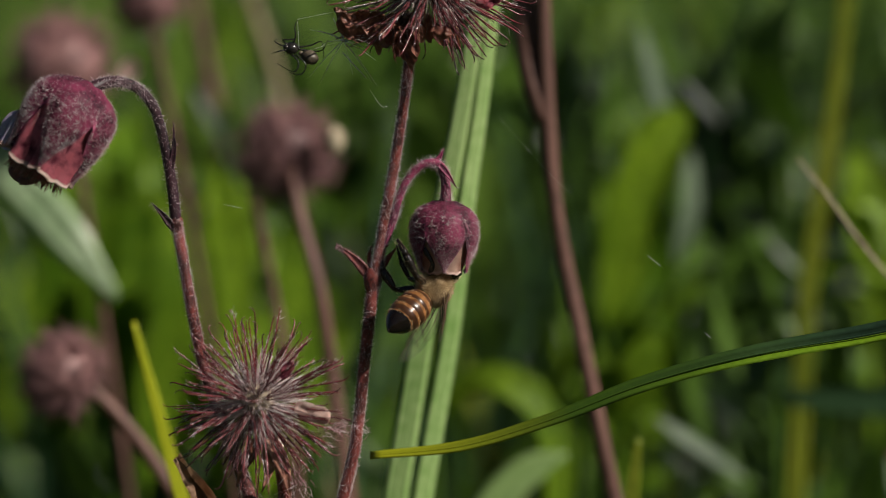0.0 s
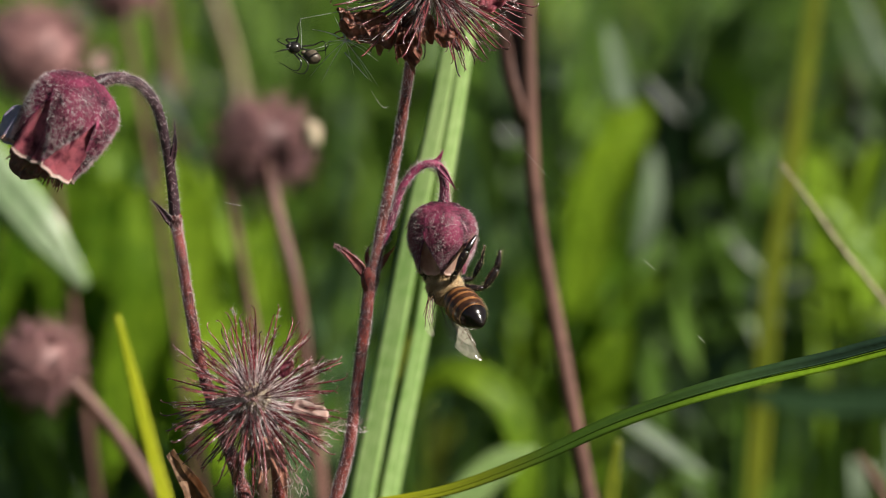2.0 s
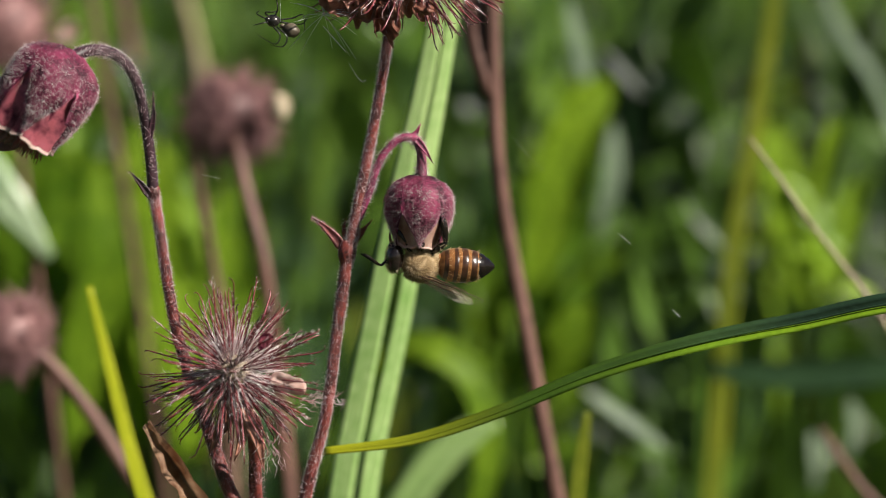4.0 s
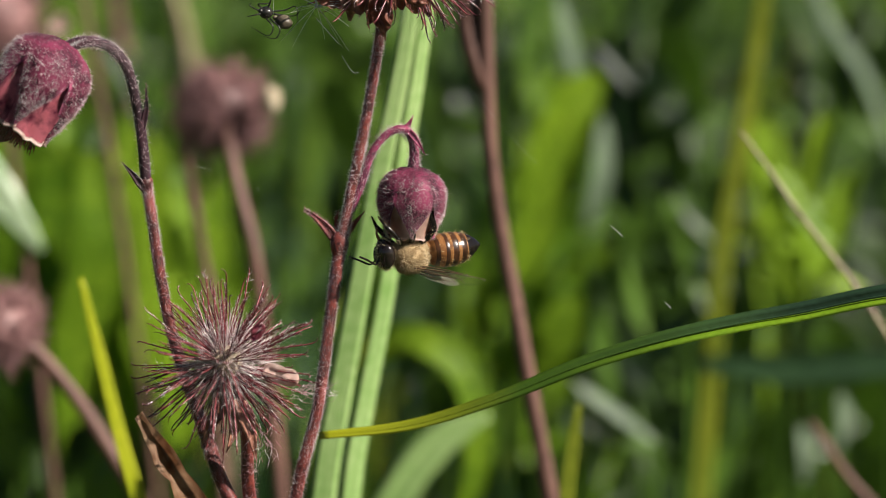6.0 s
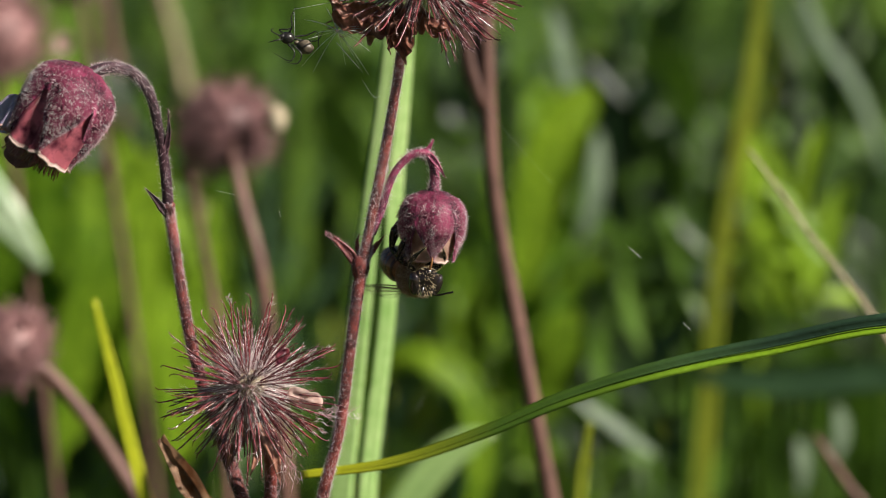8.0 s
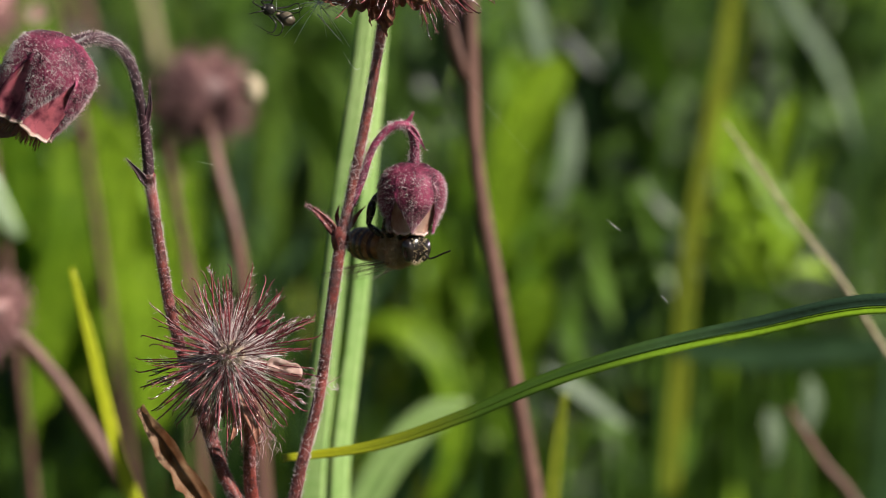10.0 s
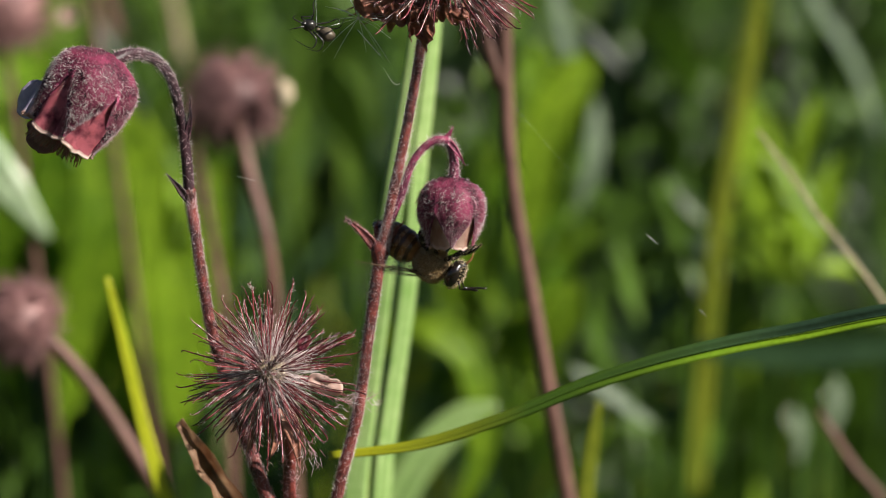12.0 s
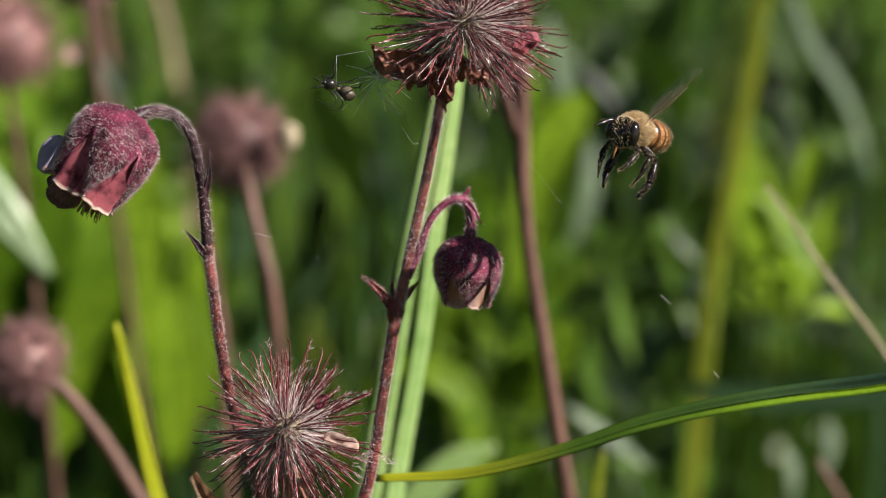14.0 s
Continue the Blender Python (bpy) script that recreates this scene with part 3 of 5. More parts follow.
def main_plant():
    plant = thing("water_avens", (-14, 0, -300), "tall hairy red-stemmed water avens with nodding flower and seed head", "wildflower", "water avens plants")
    stem(plant, [(-14, 0, -300), (-12, 0, -200), (-9.5, 0, -90), (-6.6, 0, -40), (-4.5, 0, -28.9), (-2.4, 0, -20.5), (-1.1, 0, -10.9), (0.2, 0, -2), (0.9, 0, 1.5), (1.8, 0, 6.1), (2.9, 0, 11.5), (4.6, 0, 21), (5.4, 0, 26), (7, 0, 33)],
         [1.2, 1.1, 1.0, 0.82, 0.72, 0.69, 0.67, 0.74, 0.68, 0.64, 0.62, 0.60, 0.60, 0.60], 10000, length=0.45)
    node = Shape()
    node.ball((0.2, 0, -0.8), (1.05, 1.0, 1.7), Matrix.Rotation(radians(12), 3, "Y"), wobble=0.2)
    part("stem_node", node, STEM, plant)
    stem(plant, [(1.6, 0, 3.2), (2.9, 0, 6.6), (3.6, 0, 8.8), (4.5, 0, 10.8), (5.7, 0, 12.2), (7.2, 0, 13), (8.4, 0, 12.8), (9.0, 0, 11.7), (9.2, 0, 9.8), (9.1, 0, 8.0)],
         [0.5, 0.48, 0.45, 0.45, 0.45, 0.48, 0.55, 0.55, 0.6, 0.8], 1300, CALYX, "pedicel", 0.65)
    bract(plant, [(8.0, 0, 12.9), (8.5, 0, 13.5), (9.1, -0.2, 14.7)], 0.9, material=CALYX, hairs=30)
    bract(plant, [(8.6, -0.6, 12.8), (9.5, -0.9, 11.7), (10.6, -0.8, 9.9)], 0.9, material=CALYX, hairs=30)
    bract(plant, [(0.1, 0, -0.9), (-1.2, -0.3, 1.0), (-2.6, -0.4, 2.4), (-4.0, -0.3, 3.4)], 1.3, hairs=420)
    bract(plant, [(1.0, 0.8, 0.2), (2.0, 1.0, 1.6), (3.3, 1.0, 3.1)], 0.9, hairs=50)
    bract(plant, [(0.4, 0.8, -0.2), (-0.2, 1.2, 1.8), (0.1, 1.4, 3.2)], 0.7)
    flower(plant, (9.1, 0, 8.6), (-0.06, -0.05, -1), -83, 3.85, 8.3, BELL, 1.03, 1.0, 0.0, [PETAL],
           "closed dusky purple bell flower with peach petal edges", 7500, taper=(0.42, 1.5), puff=0.04)
    head = seed_head(plant, (7.8, 0, 34.5), 10.9, 340, "bristly dark red seed head with dried sepals", (-0.25, 0, -1), gap=0.76)
    # dried, crumpled sepals that hang from under the head
    for k, (tip, mid, w) in enumerate((((-3.2, -3.5, 31.2), (1.5, -2.8, 29.6), 4.0), ((4.4, -4.0, 25.8), (4.2, -3.2, 29.0), 3.4), ((0.5, 3.0, 28.5), (3.5, 2.0, 29.0), 3.0), ((11.0, 2.0, 28.5), (9, 1.5, 29.6), 2.4))):
        s, grid = Shape(), []
        a, b, c = Vector((6.3, 0, 30.2)), v3(mid), v3(tip)
        for u in range(27):
            f = u / 26
            p = a.lerp(b, f).lerp(b.lerp(c, f), f)
            d = (c - a).normalized()
            side = d.cross(Vector((0, -1, 0.35))).normalized()
            row = []
            for j in range(21):
                w1 = (j - 10) / 10
                ww = w * (0.35 + 0.65 * math.sin(math.pi * min(0.95, 0.15 + f * 0.75))) / 2
                q = p + side * w1 * ww
                q = q + Vector((0, -1, 0.2)) * (1.9 * noise.noise(q * 0.6 + Vector((k * 7, 0, 0))) + 1.1 * noise.noise(q * 1.3) + 0.7 * noise.noise(q * 2.6) + 0.35 * math.sin(w1 * 9 + k)) + Vector((0.3, 0, -1)) * (abs(w1) ** 2 * 1.2 + 1.1 * noise.noise(q * 0.9))
                row.append(q)
            grid.append(row)
        s.sheet(grid, 0.12)
        part("dried_sepal", s, DRY, head, "crumpled brown dried sepal")
    scrap(head, (15.2, -4.5, 32.4), (1, 0.2, 0.3), (0, -0.3, 1), 3.4, 2.6, PETAL_PINK, "pink withered petal remnant")
    scrap(head, (9.5, -7.5, 28.6), (1, 0, -0.2), (0, -0.3, 1), 2.4, 1.6, DRY)
    return plant


def left_plant():
    def near(p, dy):
        """The same place as seen from the eye, dy further off."""
        eye, q = Vector((7, -433, 45)), v3(p)
        return eye + (q - eye) * ((q.y + dy + 433) / (q.y + 433))

    plant = thing("water_avens", (-4, 4, -300), "hairy water avens with open nodding flower and ripe seed head", "wildflower", "water avens plants")
    stem(plant, [(-4, 4, -300), (-6, 4, -160), (-8.5, 3, -70), *[near(q, -5) for q in ((-11.1, 2, -37.4), (-14.5, 2, -29.2), (-16.3, 2, -23.6), (-18.2, 2, -18), (-20.2, 2, -11.5), (-21.5, 2, -4.3), (-22.5, 2, 2.5), (-23.1, 2, 6.3))]],
         [1.3, 1.2, 1.1, 0.88, 0.80, 0.76, 0.72, 0.68, 0.64, 0.62, 0.62], 8000, length=0.45)
    node = Shape()
    node.ball(near((-23.1, 2, 6.2), -5), (0.85, 0.85, 1.2), wobble=0.2)
    part("stem_node", node, STEM, plant)
    stem(plant, [near(q, -5 - 0.45 * k) for k, q in enumerate(((-23.1, 2, 6.3), (-23.5, 2, 11.4), (-24.2, 2, 16.2), (-25.3, 1.6, 20.3), (-26.9, 1, 22.5), (-28.6, 0, 23.3), (-30.4, -1.5, 23.4), (-32.2, -2.6, 22.6)))],
         [0.7, 0.64, 0.60, 0.60, 0.60, 0.62, 0.72, 0.85], 1300, STEM_DARK, "pedicel", 0.6, "dark purple arching flower stalk")
    bract(plant, [near(q, -5) for q in ((-23.3, 1.4, 5.6), (-24.4, 1.1, 7.2), (-25.9, 1, 8.9))], 1.0, material=STEM_DARK)
    bract(plant, [near(q, -5) for q in ((-23.5, 1.0, 12.4), (-22.9, 0.8, 15.4), (-22.9, 0.8, 18.4))], 0.8, material=STEM_DARK)
    flower(plant, near((-31.9, -2.6, 23.6), -8), (-0.54, -0.06, -0.84), 59, 4.8, 10.9, CUP, 1.02, 1.05, 0.17, [PETAL_PINK],
           "half-open dusky red flower with pink veined petals", 12500, 520, 0.12, True, (0.28, 1.25), 0.14)
    scrap(plant, (-41.0, -7.0, 18.3), (0.35, 0.1, 1), (1, -0.2, -0.2), 4.8, 3.8, PETAL_SKYLIT, "rounded pale petal, tinted lilac as by blue skylight")
    scrap(plant, (-39.4, -7.5, 14.4), (-0.4, 0.1, -1), (1, -0.2, -0.3), 5.2, 5.0, PETAL_DUSK, "dusky mauve petal")
    stem(plant, [(-9.5, 3, -55), (-10, 0, -37), (-10.7, -3, -29.6), (-10.6, -6, -24.4), (-11.2, -10, -18), (-12.6, -12, -13)],
         [0.9, 0.85, 0.8, 0.75, 0.7, 0.7], 900, STEM, "stalk")
    head = seed_head(plant, (-13, -12, -13.6), 9.7, 290, "round bristly seed head with silvery feathered styles", (0.28, 0.3, -0.9), gap=0.93)
    for pts, w in (([(-11.5, -11, -18), (-10.0, -11.5, -21.5), (-9.2, -11.5, -25.6)], 2.3), ([(-12.6, -11, -18), (-14.6, -11, -21), (-15.8, -10, -24)], 1.8), ([(-12, -9, -18), (-12, -8, -22), (-13, -8, -25)], 1.8)):
        bract(head, pts, w, "dried_sepal", DRY, 60)
    scrap(head, (-6.2, -14.5, -14.9), (1, 0.1, -0.35), (0.3, -0.5, 0.9), 4.2, 2.8, PETAL_EDGE, "pale papery petal remnant")
    scrap(head, (-8.6, -17.5, -9.4), (0.6, 0, 0.8), (0.8, -0.3, -0.4), 2.2, 1.3, PETAL_PINK)
    tuft = Shape()
    for _ in range(70):
        p = Vector((-4.2, -13, -17.0)) + Vector((random.uniform(-1, 4.2), random.gauss(0, 0.4), random.gauss(0, 0.45)))
        tuft.hair(p, Vector((1, random.gauss(0, 0.6), random.gauss(0, 0.9))), random.uniform(0.6, 1.7), 0.03, 0)
    for _ in range(60):
        p = Vector((-8.5, -12, -23.0)) + Vector((random.gauss(0, 0.8), random.gauss(0, 0.4), random.gauss(0, 1.2)))
        tuft.hair(p, Vector((random.gauss(0, 0.7), random.gauss(0, 0.6), -1)), random.uniform(0.6, 1.7), 0.03, 0)
    part("fluff", tuft, HAIR, head, "white silky fluff", kind="stuff")
    # withered leaf folded against the foot of the stalks
    leaf, grid = Shape(), []
    for u in range(15):
        f = u / 14
        p = Vector((-24.4, 4, -22.2)).lerp(Vector((-13.0, 3, -39)), f)
        w = 1.4 * math.sin(math.pi * min(1, 0.1 + 0.75 * f)) + 0.25 + 0.6 * noise.noise(Vector((u * 0.9, 1, 1)))
        row = []
        for j in range(9):
            c = (j - 4) / 4
            q = p + Vector((0.75, 0, 0.62)) * c * w + Vector((0, -1, 0)) * (abs(c) * w * 1.1 + 0.5 * noise.noise(Vector((u * 0.5, j * 0.7, 2))))
            row.append(q + Vector((0.3 * noise.noise(Vector((u, j, 9))), 0, 0.6 * noise.noise(Vector((u * 0.8, j * 0.9, 5))))))
        grid.append(row)
    leaf.sheet(grid, 0.12)
    part("withered_leaf", leaf, DEAD, plant, "withered brown folded leaf")
    return plant


main_plant()
left_plant()

# ---- single blades, stalks and leaves that stand apart ----
def lone_blade(points, widths, material, label, group="grass blades", fold=0.35, facing=(0, -1, 0.1), thick=0.12, rib=None, tip_from=2.0, shade_slot=0):
    """A grass blade of its own: the flat blade and its raised midrib."""
    ob = thing("grass_blade", points[0], label, "grass", group)
    s = Shape()
    s.blade(points, widths, facing, fold, thick, 8, tip_from=tip_from, shade_slot=shade_slot)
    part("blade", s, material, ob)
    line = spline(points, 4)
    back = v3(facing).normalized()
    keel = Shape()
    keel.tube([p - back * ramp_at(widths, i / (len(line) - 1)) * (0.08 if isinstance(fold, list) else fold) * 0.25 for i, p in enumerate(line)], [max(0.05, w * 0.05) for w in widths], 5, 2)
    part("midrib", keel, rib or (material[0] if isinstance(material, list) else material), ob)
    return ob


def front_blades():
    global LONG_BLADE, PALE_A, PALE_B
    pts = [(150, -30, -300), (140, -26, -180), (118, -20, -60), (95, -12, -14), (72.7, -6, -6.1), (53.3, 0, -10.5), (40.3, 1, -14.0), (29.6, 3, -18.1), (19.3, 5, -23.2), (8.9, 7, -27.4), (-2.4, 9, -29.7)]
    LONG_BLADE = lone_blade(pts, [3.2, 3.2, 3.1, 3.0, 2.8, 2.5, 2.3, 2.1, 1.7, 1.5, 1.0], [BLADE_LIT, BLADE_LIT, BLADE_SHADED], "long arching green grass blade, upper half coloured as shaded, yellow tip",
                            fold=[0.6, 0.6, 0.6, 0.6, 0.6, 0.6, 0.5, 0.25, 0.12, 0.12, 0.12], facing=(0.05, -0.86, 0.5), thick=0.16, rib=BLADE_SHADED, shade_slot=2)
    PALE_A = lone_blade([(-22, 48, -300), (-12, 49, -140), (-0.9, 50, -37.1), (0.8, 50, -27.7), (3.7, 50, -12.5), (6.3, 50, 1.2), (10.0, 50, 18.6), (13.6, 50, 40), (17, 49, 70)], [4.2, 4, 3.6, 3.5, 3.2, 2.9, 2.4, 2.0, 0.4], GRASS_PALE, "pale green glossy upright grass blade", fold=0.12)
    PALE_B = lone_blade([(-16, 51, -300), (-7, 52, -140), (2.8, 52, -37.4), (4.5, 52, -28), (7.5, 52, -12.7), (10.2, 52, 5.6), (12.4, 52, 18.5), (15.5, 52, 40), (19, 52, 66)], [3.6, 3.4, 3.0, 2.9, 2.7, 2.5, 2.1, 1.7, 0.4], GRASS_PALE, "pale green glossy upright grass blade", fold=0.12, facing=(0.55, -1, 0.15))
    lone_blade([(-8, 62, -300), (-16, 64, -140), (-25, 65, -57), (-30, 65, -42.7), (-32.7, 65, -33), (-34.9, 65, -23.5), (-37.6, 65, -12.2)], [2.4, 2.6, 2.4, 2.2, 1.9, 1.6, 0.7], GRASS_YELLOW, "short yellow-green grass blade with blunt tip")
    lone_blade([(-130, 190, -300), (-120, 185, -120), (-100, 180, 10), (-84, 175, 12), (-69, 172, -2), (-62, 170, -10), (-55, 170, -19)], [6, 7, 8, 8, 8, 7, 1.5], LEAF_PALE, "broad pale green leaf blade hanging over", fold=0.2)
    lone_blade([(26, 70, -300), (27, 72, -140), (28.5, 70, -60), (29.8, 70, -45), (30.8, 70, -36), (31.6, 70, -30.5)], [2.2, 2.4, 2.4, 2.2, 1.9, 0.9], GRASS_OLIVE, "short yellow-green upright grass blade")
    lone_blade([(40, 205, -300), (52, 215, -150), (59.1, 220, -71.5), (61.5, 220, -40.2), (63.4, 220, -19.5), (66.9, 220, 1), (69.8, 220, 21.4), (74, 220, 60)], [4, 4, 3.6, 3.4, 3.2, 3, 2.6, 2], GRASS_OLIVE, "tall yellowish grass stalk standing upright")
    lone_blade([(-20, 150, -300), (-8, 150, -150), (0, 150, -70), (5, 150, -57), (10, 150, -50), (15, 150, -46), (20, 150, -44)], [5, 6, 6, 6, 6, 5, 1], GRASS_PALE, "pale bent grass leaf low among the stems")


def broad_leaf(points, width, material, label, facing=(0.7, -1, 0.3)):
    """A single herb leaf: cupped blade with a midrib on a thin stalk."""
    s, grid = Shape(), []
    line = spline(points, 5)
    for i, p in enumerate(line):
        f = i / (len(line) - 1)
        d = (line[min(i + 1, len(line) - 1)] - line[max(i - 1, 0)]).normalized()
        side = d.cross(Vector(facing)).normalized()
        w = width / 2 * math.sin(math.pi * (0.06 + 0.9 * f)) ** 0.7
        grid.append([p + side * w * c + Vector((0.5, -0.8, 0.3)) * w * (0.25 * abs(c) + 0.08 * noise.noise(Vector((f * 5, c * 2, width)))) for c in (-1, -0.75, -0.5, -0.25, 0, 0.25, 0.5, 0.75, 1)])
    s.sheet(grid, 0.25)
    ob = thing("herb_leaf", (line[0].x, line[0].y + 2, -300), label, "leaf", "herb leaves")
    part("leaf_blade", s, material, ob)
    rib = Shape()
    rib.tube([p + Vector((0, 0.25, 0)) for p in line[::3]], [0.35, 0.15], 5, 2)
    part("midrib", rib, material, ob)
    stalk = Shape()
    stalk.tube([(line[0].x, line[0].y + 2, -300), (line[0].x, line[0].y + 2, line[0].z / 2 - 150), line[0]], [0.9, 0.8, 0.6], 6, 4)
    part("leaf_stalk", stalk, GRASS, ob)


# Added leaves that stand in for deep shade: x, y, z, size.
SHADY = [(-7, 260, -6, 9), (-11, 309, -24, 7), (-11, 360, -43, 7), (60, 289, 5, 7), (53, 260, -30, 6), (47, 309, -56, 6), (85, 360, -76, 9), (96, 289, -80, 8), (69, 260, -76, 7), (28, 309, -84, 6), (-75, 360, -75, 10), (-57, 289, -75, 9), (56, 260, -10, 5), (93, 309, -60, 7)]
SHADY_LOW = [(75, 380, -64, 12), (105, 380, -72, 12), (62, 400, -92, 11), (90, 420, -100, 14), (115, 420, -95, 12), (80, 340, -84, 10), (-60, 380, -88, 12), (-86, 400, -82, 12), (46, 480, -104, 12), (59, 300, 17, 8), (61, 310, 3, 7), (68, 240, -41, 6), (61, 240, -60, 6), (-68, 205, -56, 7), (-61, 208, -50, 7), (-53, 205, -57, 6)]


def herb_leaves():
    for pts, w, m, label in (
            ([(-2, 172, -40), (6, 170, -34), (14, 170, -37), (18, 170, -46), (17.5, 170, -58), (14, 170, -66)], 7, LEAF_LIT, "bright green arching herb leaf"),
            ([(82, 302, -42), (83, 300, -30), (80, 300, -20), (76, 300, -5)], 17, LEAF_LIT, "broad yellow-green herb leaf, coloured bright as if in sun"),
            ([(27, 262, -36), (30, 260, -20), (36, 260, -2), (42, 262, 6)], 13, LEAF_LIT, "upright green herb leaf, coloured bright as if in sun"),
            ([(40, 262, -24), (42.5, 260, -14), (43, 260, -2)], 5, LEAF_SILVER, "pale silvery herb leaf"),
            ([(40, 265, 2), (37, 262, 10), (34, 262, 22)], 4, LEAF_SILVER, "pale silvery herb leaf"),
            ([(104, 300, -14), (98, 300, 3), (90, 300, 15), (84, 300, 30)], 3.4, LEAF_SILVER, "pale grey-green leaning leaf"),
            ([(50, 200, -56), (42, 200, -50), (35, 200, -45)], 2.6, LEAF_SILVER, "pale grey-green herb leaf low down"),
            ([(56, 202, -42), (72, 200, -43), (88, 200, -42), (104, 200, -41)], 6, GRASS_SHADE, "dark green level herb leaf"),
            ([(-46, 230, -60), (-45, 230, -36), (-43, 230, -14), (-41, 230, -8)], 12, LEAF_LIT, "upright bright green broad leaf"),
            ([(-66, 240, -60), (-64, 240, -36), (-62, 240, -14), (-60, 240, -8)], 14, LEAF_LIT, "upright bright green broad leaf"),
            ([(-30, 250, -56), (-32, 250, -34), (-30, 250, -12)], 9, LEAF_LIT, "upright bright green broad leaf"),
            ([(-56, 225, -66), (-54, 222, -44), (-50, 220, -24), (-52, 220, -6)], 15, LEAF_LIT, "upright bright green broad leaf"),
            ([(-76, 235, -52), (-74, 232, -30), (-70, 230, -10), (-71, 230, -4)], 16, LEAF_LIT, "upright bright yellow-green broad leaf"),
            ([(-36, 225, -62), (-36, 222, -44), (-38, 220, -26)], 12, LEAF_LIT, "upright bright green broad leaf"),
            ([(84, 215, -60), (85, 214, -54), (84, 214, -49)], 3.6, LEAF_SILVER, "small shiny herb leaf"),
            ([(78, 216, -66), (78, 214, -60), (77, 214, -55)], 3.6, LEAF_SILVER, "small shiny herb leaf"),
            ([(-17, 430, -60), (-16, 425, -10), (-12, 425, 50)], 15, GRASS_MID, "upright mid-green leaf blade"),
            ([(-4, 440, -60), (-5, 435, -5), (-9, 435, 52)], 12, GRASS_MID, "upright mid-green leaf blade"),
            ([(8, 450, -40), (10, 445, 5), (8, 445, 54)], 13, GRASS_MID, "upright mid-green leaf blade"),
            ([(-78, 440, -40), (-74, 435, 5), (-66, 435, 54)], 16, GRASS_MID, "upright mid-green leaf blade"),
            ([(22, 210, -44), (30, 205, -40), (36, 204, -30)], 11, LEAF_LIT, "bright green herb leaf"),
            ([(24, 215, -10), (22, 212, 2), (24, 212, 12)], 8, LEAF_SHADED, "bright green herb leaf")):
        broad_leaf(pts, w, m, label)
    # Faced away from the sun so that they fill in as dark patches.
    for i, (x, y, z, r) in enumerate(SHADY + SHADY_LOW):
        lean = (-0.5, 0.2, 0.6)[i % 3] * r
        broad_leaf([(x - lean, y + 4, z - r * 1.3), (x - lean * 0.4, y, z - r * 0.4), (x + lean * 0.3, y, z + r * 0.4), (x + lean, y + 3, z + r * 1.2)], r * 1.5, LEAF_SHADED, "dark herb leaf added for deep shade, turned from the sun", (-0.85, -0.6, 0.05))
    for x, y, z in ((99, 400, -88), (108, 400, -82)):
        s, grid = Shape(), []
        out = Vector((0.37, -0.84, 0.41)).normalized()
        side, up = across(out)
        for u in range(9):
            f = u / 4 - 1
            grid.append([Vector((x, y, z)) + up * f * 2.0 + side * c * 1.8 * math.sqrt(max(0.02, 1 - f * f)) + out * 0.10 * c * c for c in (-1, -0.5, 0, 0.5, 1)])
        s.sheet(grid, 0.2)
        ob = thing("herb_leaf", (x + 3, y + 6, -300), "small round glossy herb leaf catching the sun", "leaf", "herb leaves")
        part("leaf_blade", s, LEAF_GLOSS, ob)
        stalk = Shape()
        stalk.tube([(x + 3, y + 6, -300), (x + 4, y + 6, z - 60), (x + 1, y + 3, z - 6), (x, y + 0.6, z - 1.5)], [0.7, 0.6, 0.4, 0.3], 6, 4)
        part("leaf_stalk", stalk, GRASS, ob)


STRAW_LINE = [(142, 56, -300), (110, 66, -110), (82.4, 72, -32.7), (76.5, 74, -23.1), (71.6, 76, -15.3), (67.3, 77, -9.7), (63.3, 78, -4.6), (58.9, 79, 1.8), (54.7, 80, 7.4)]


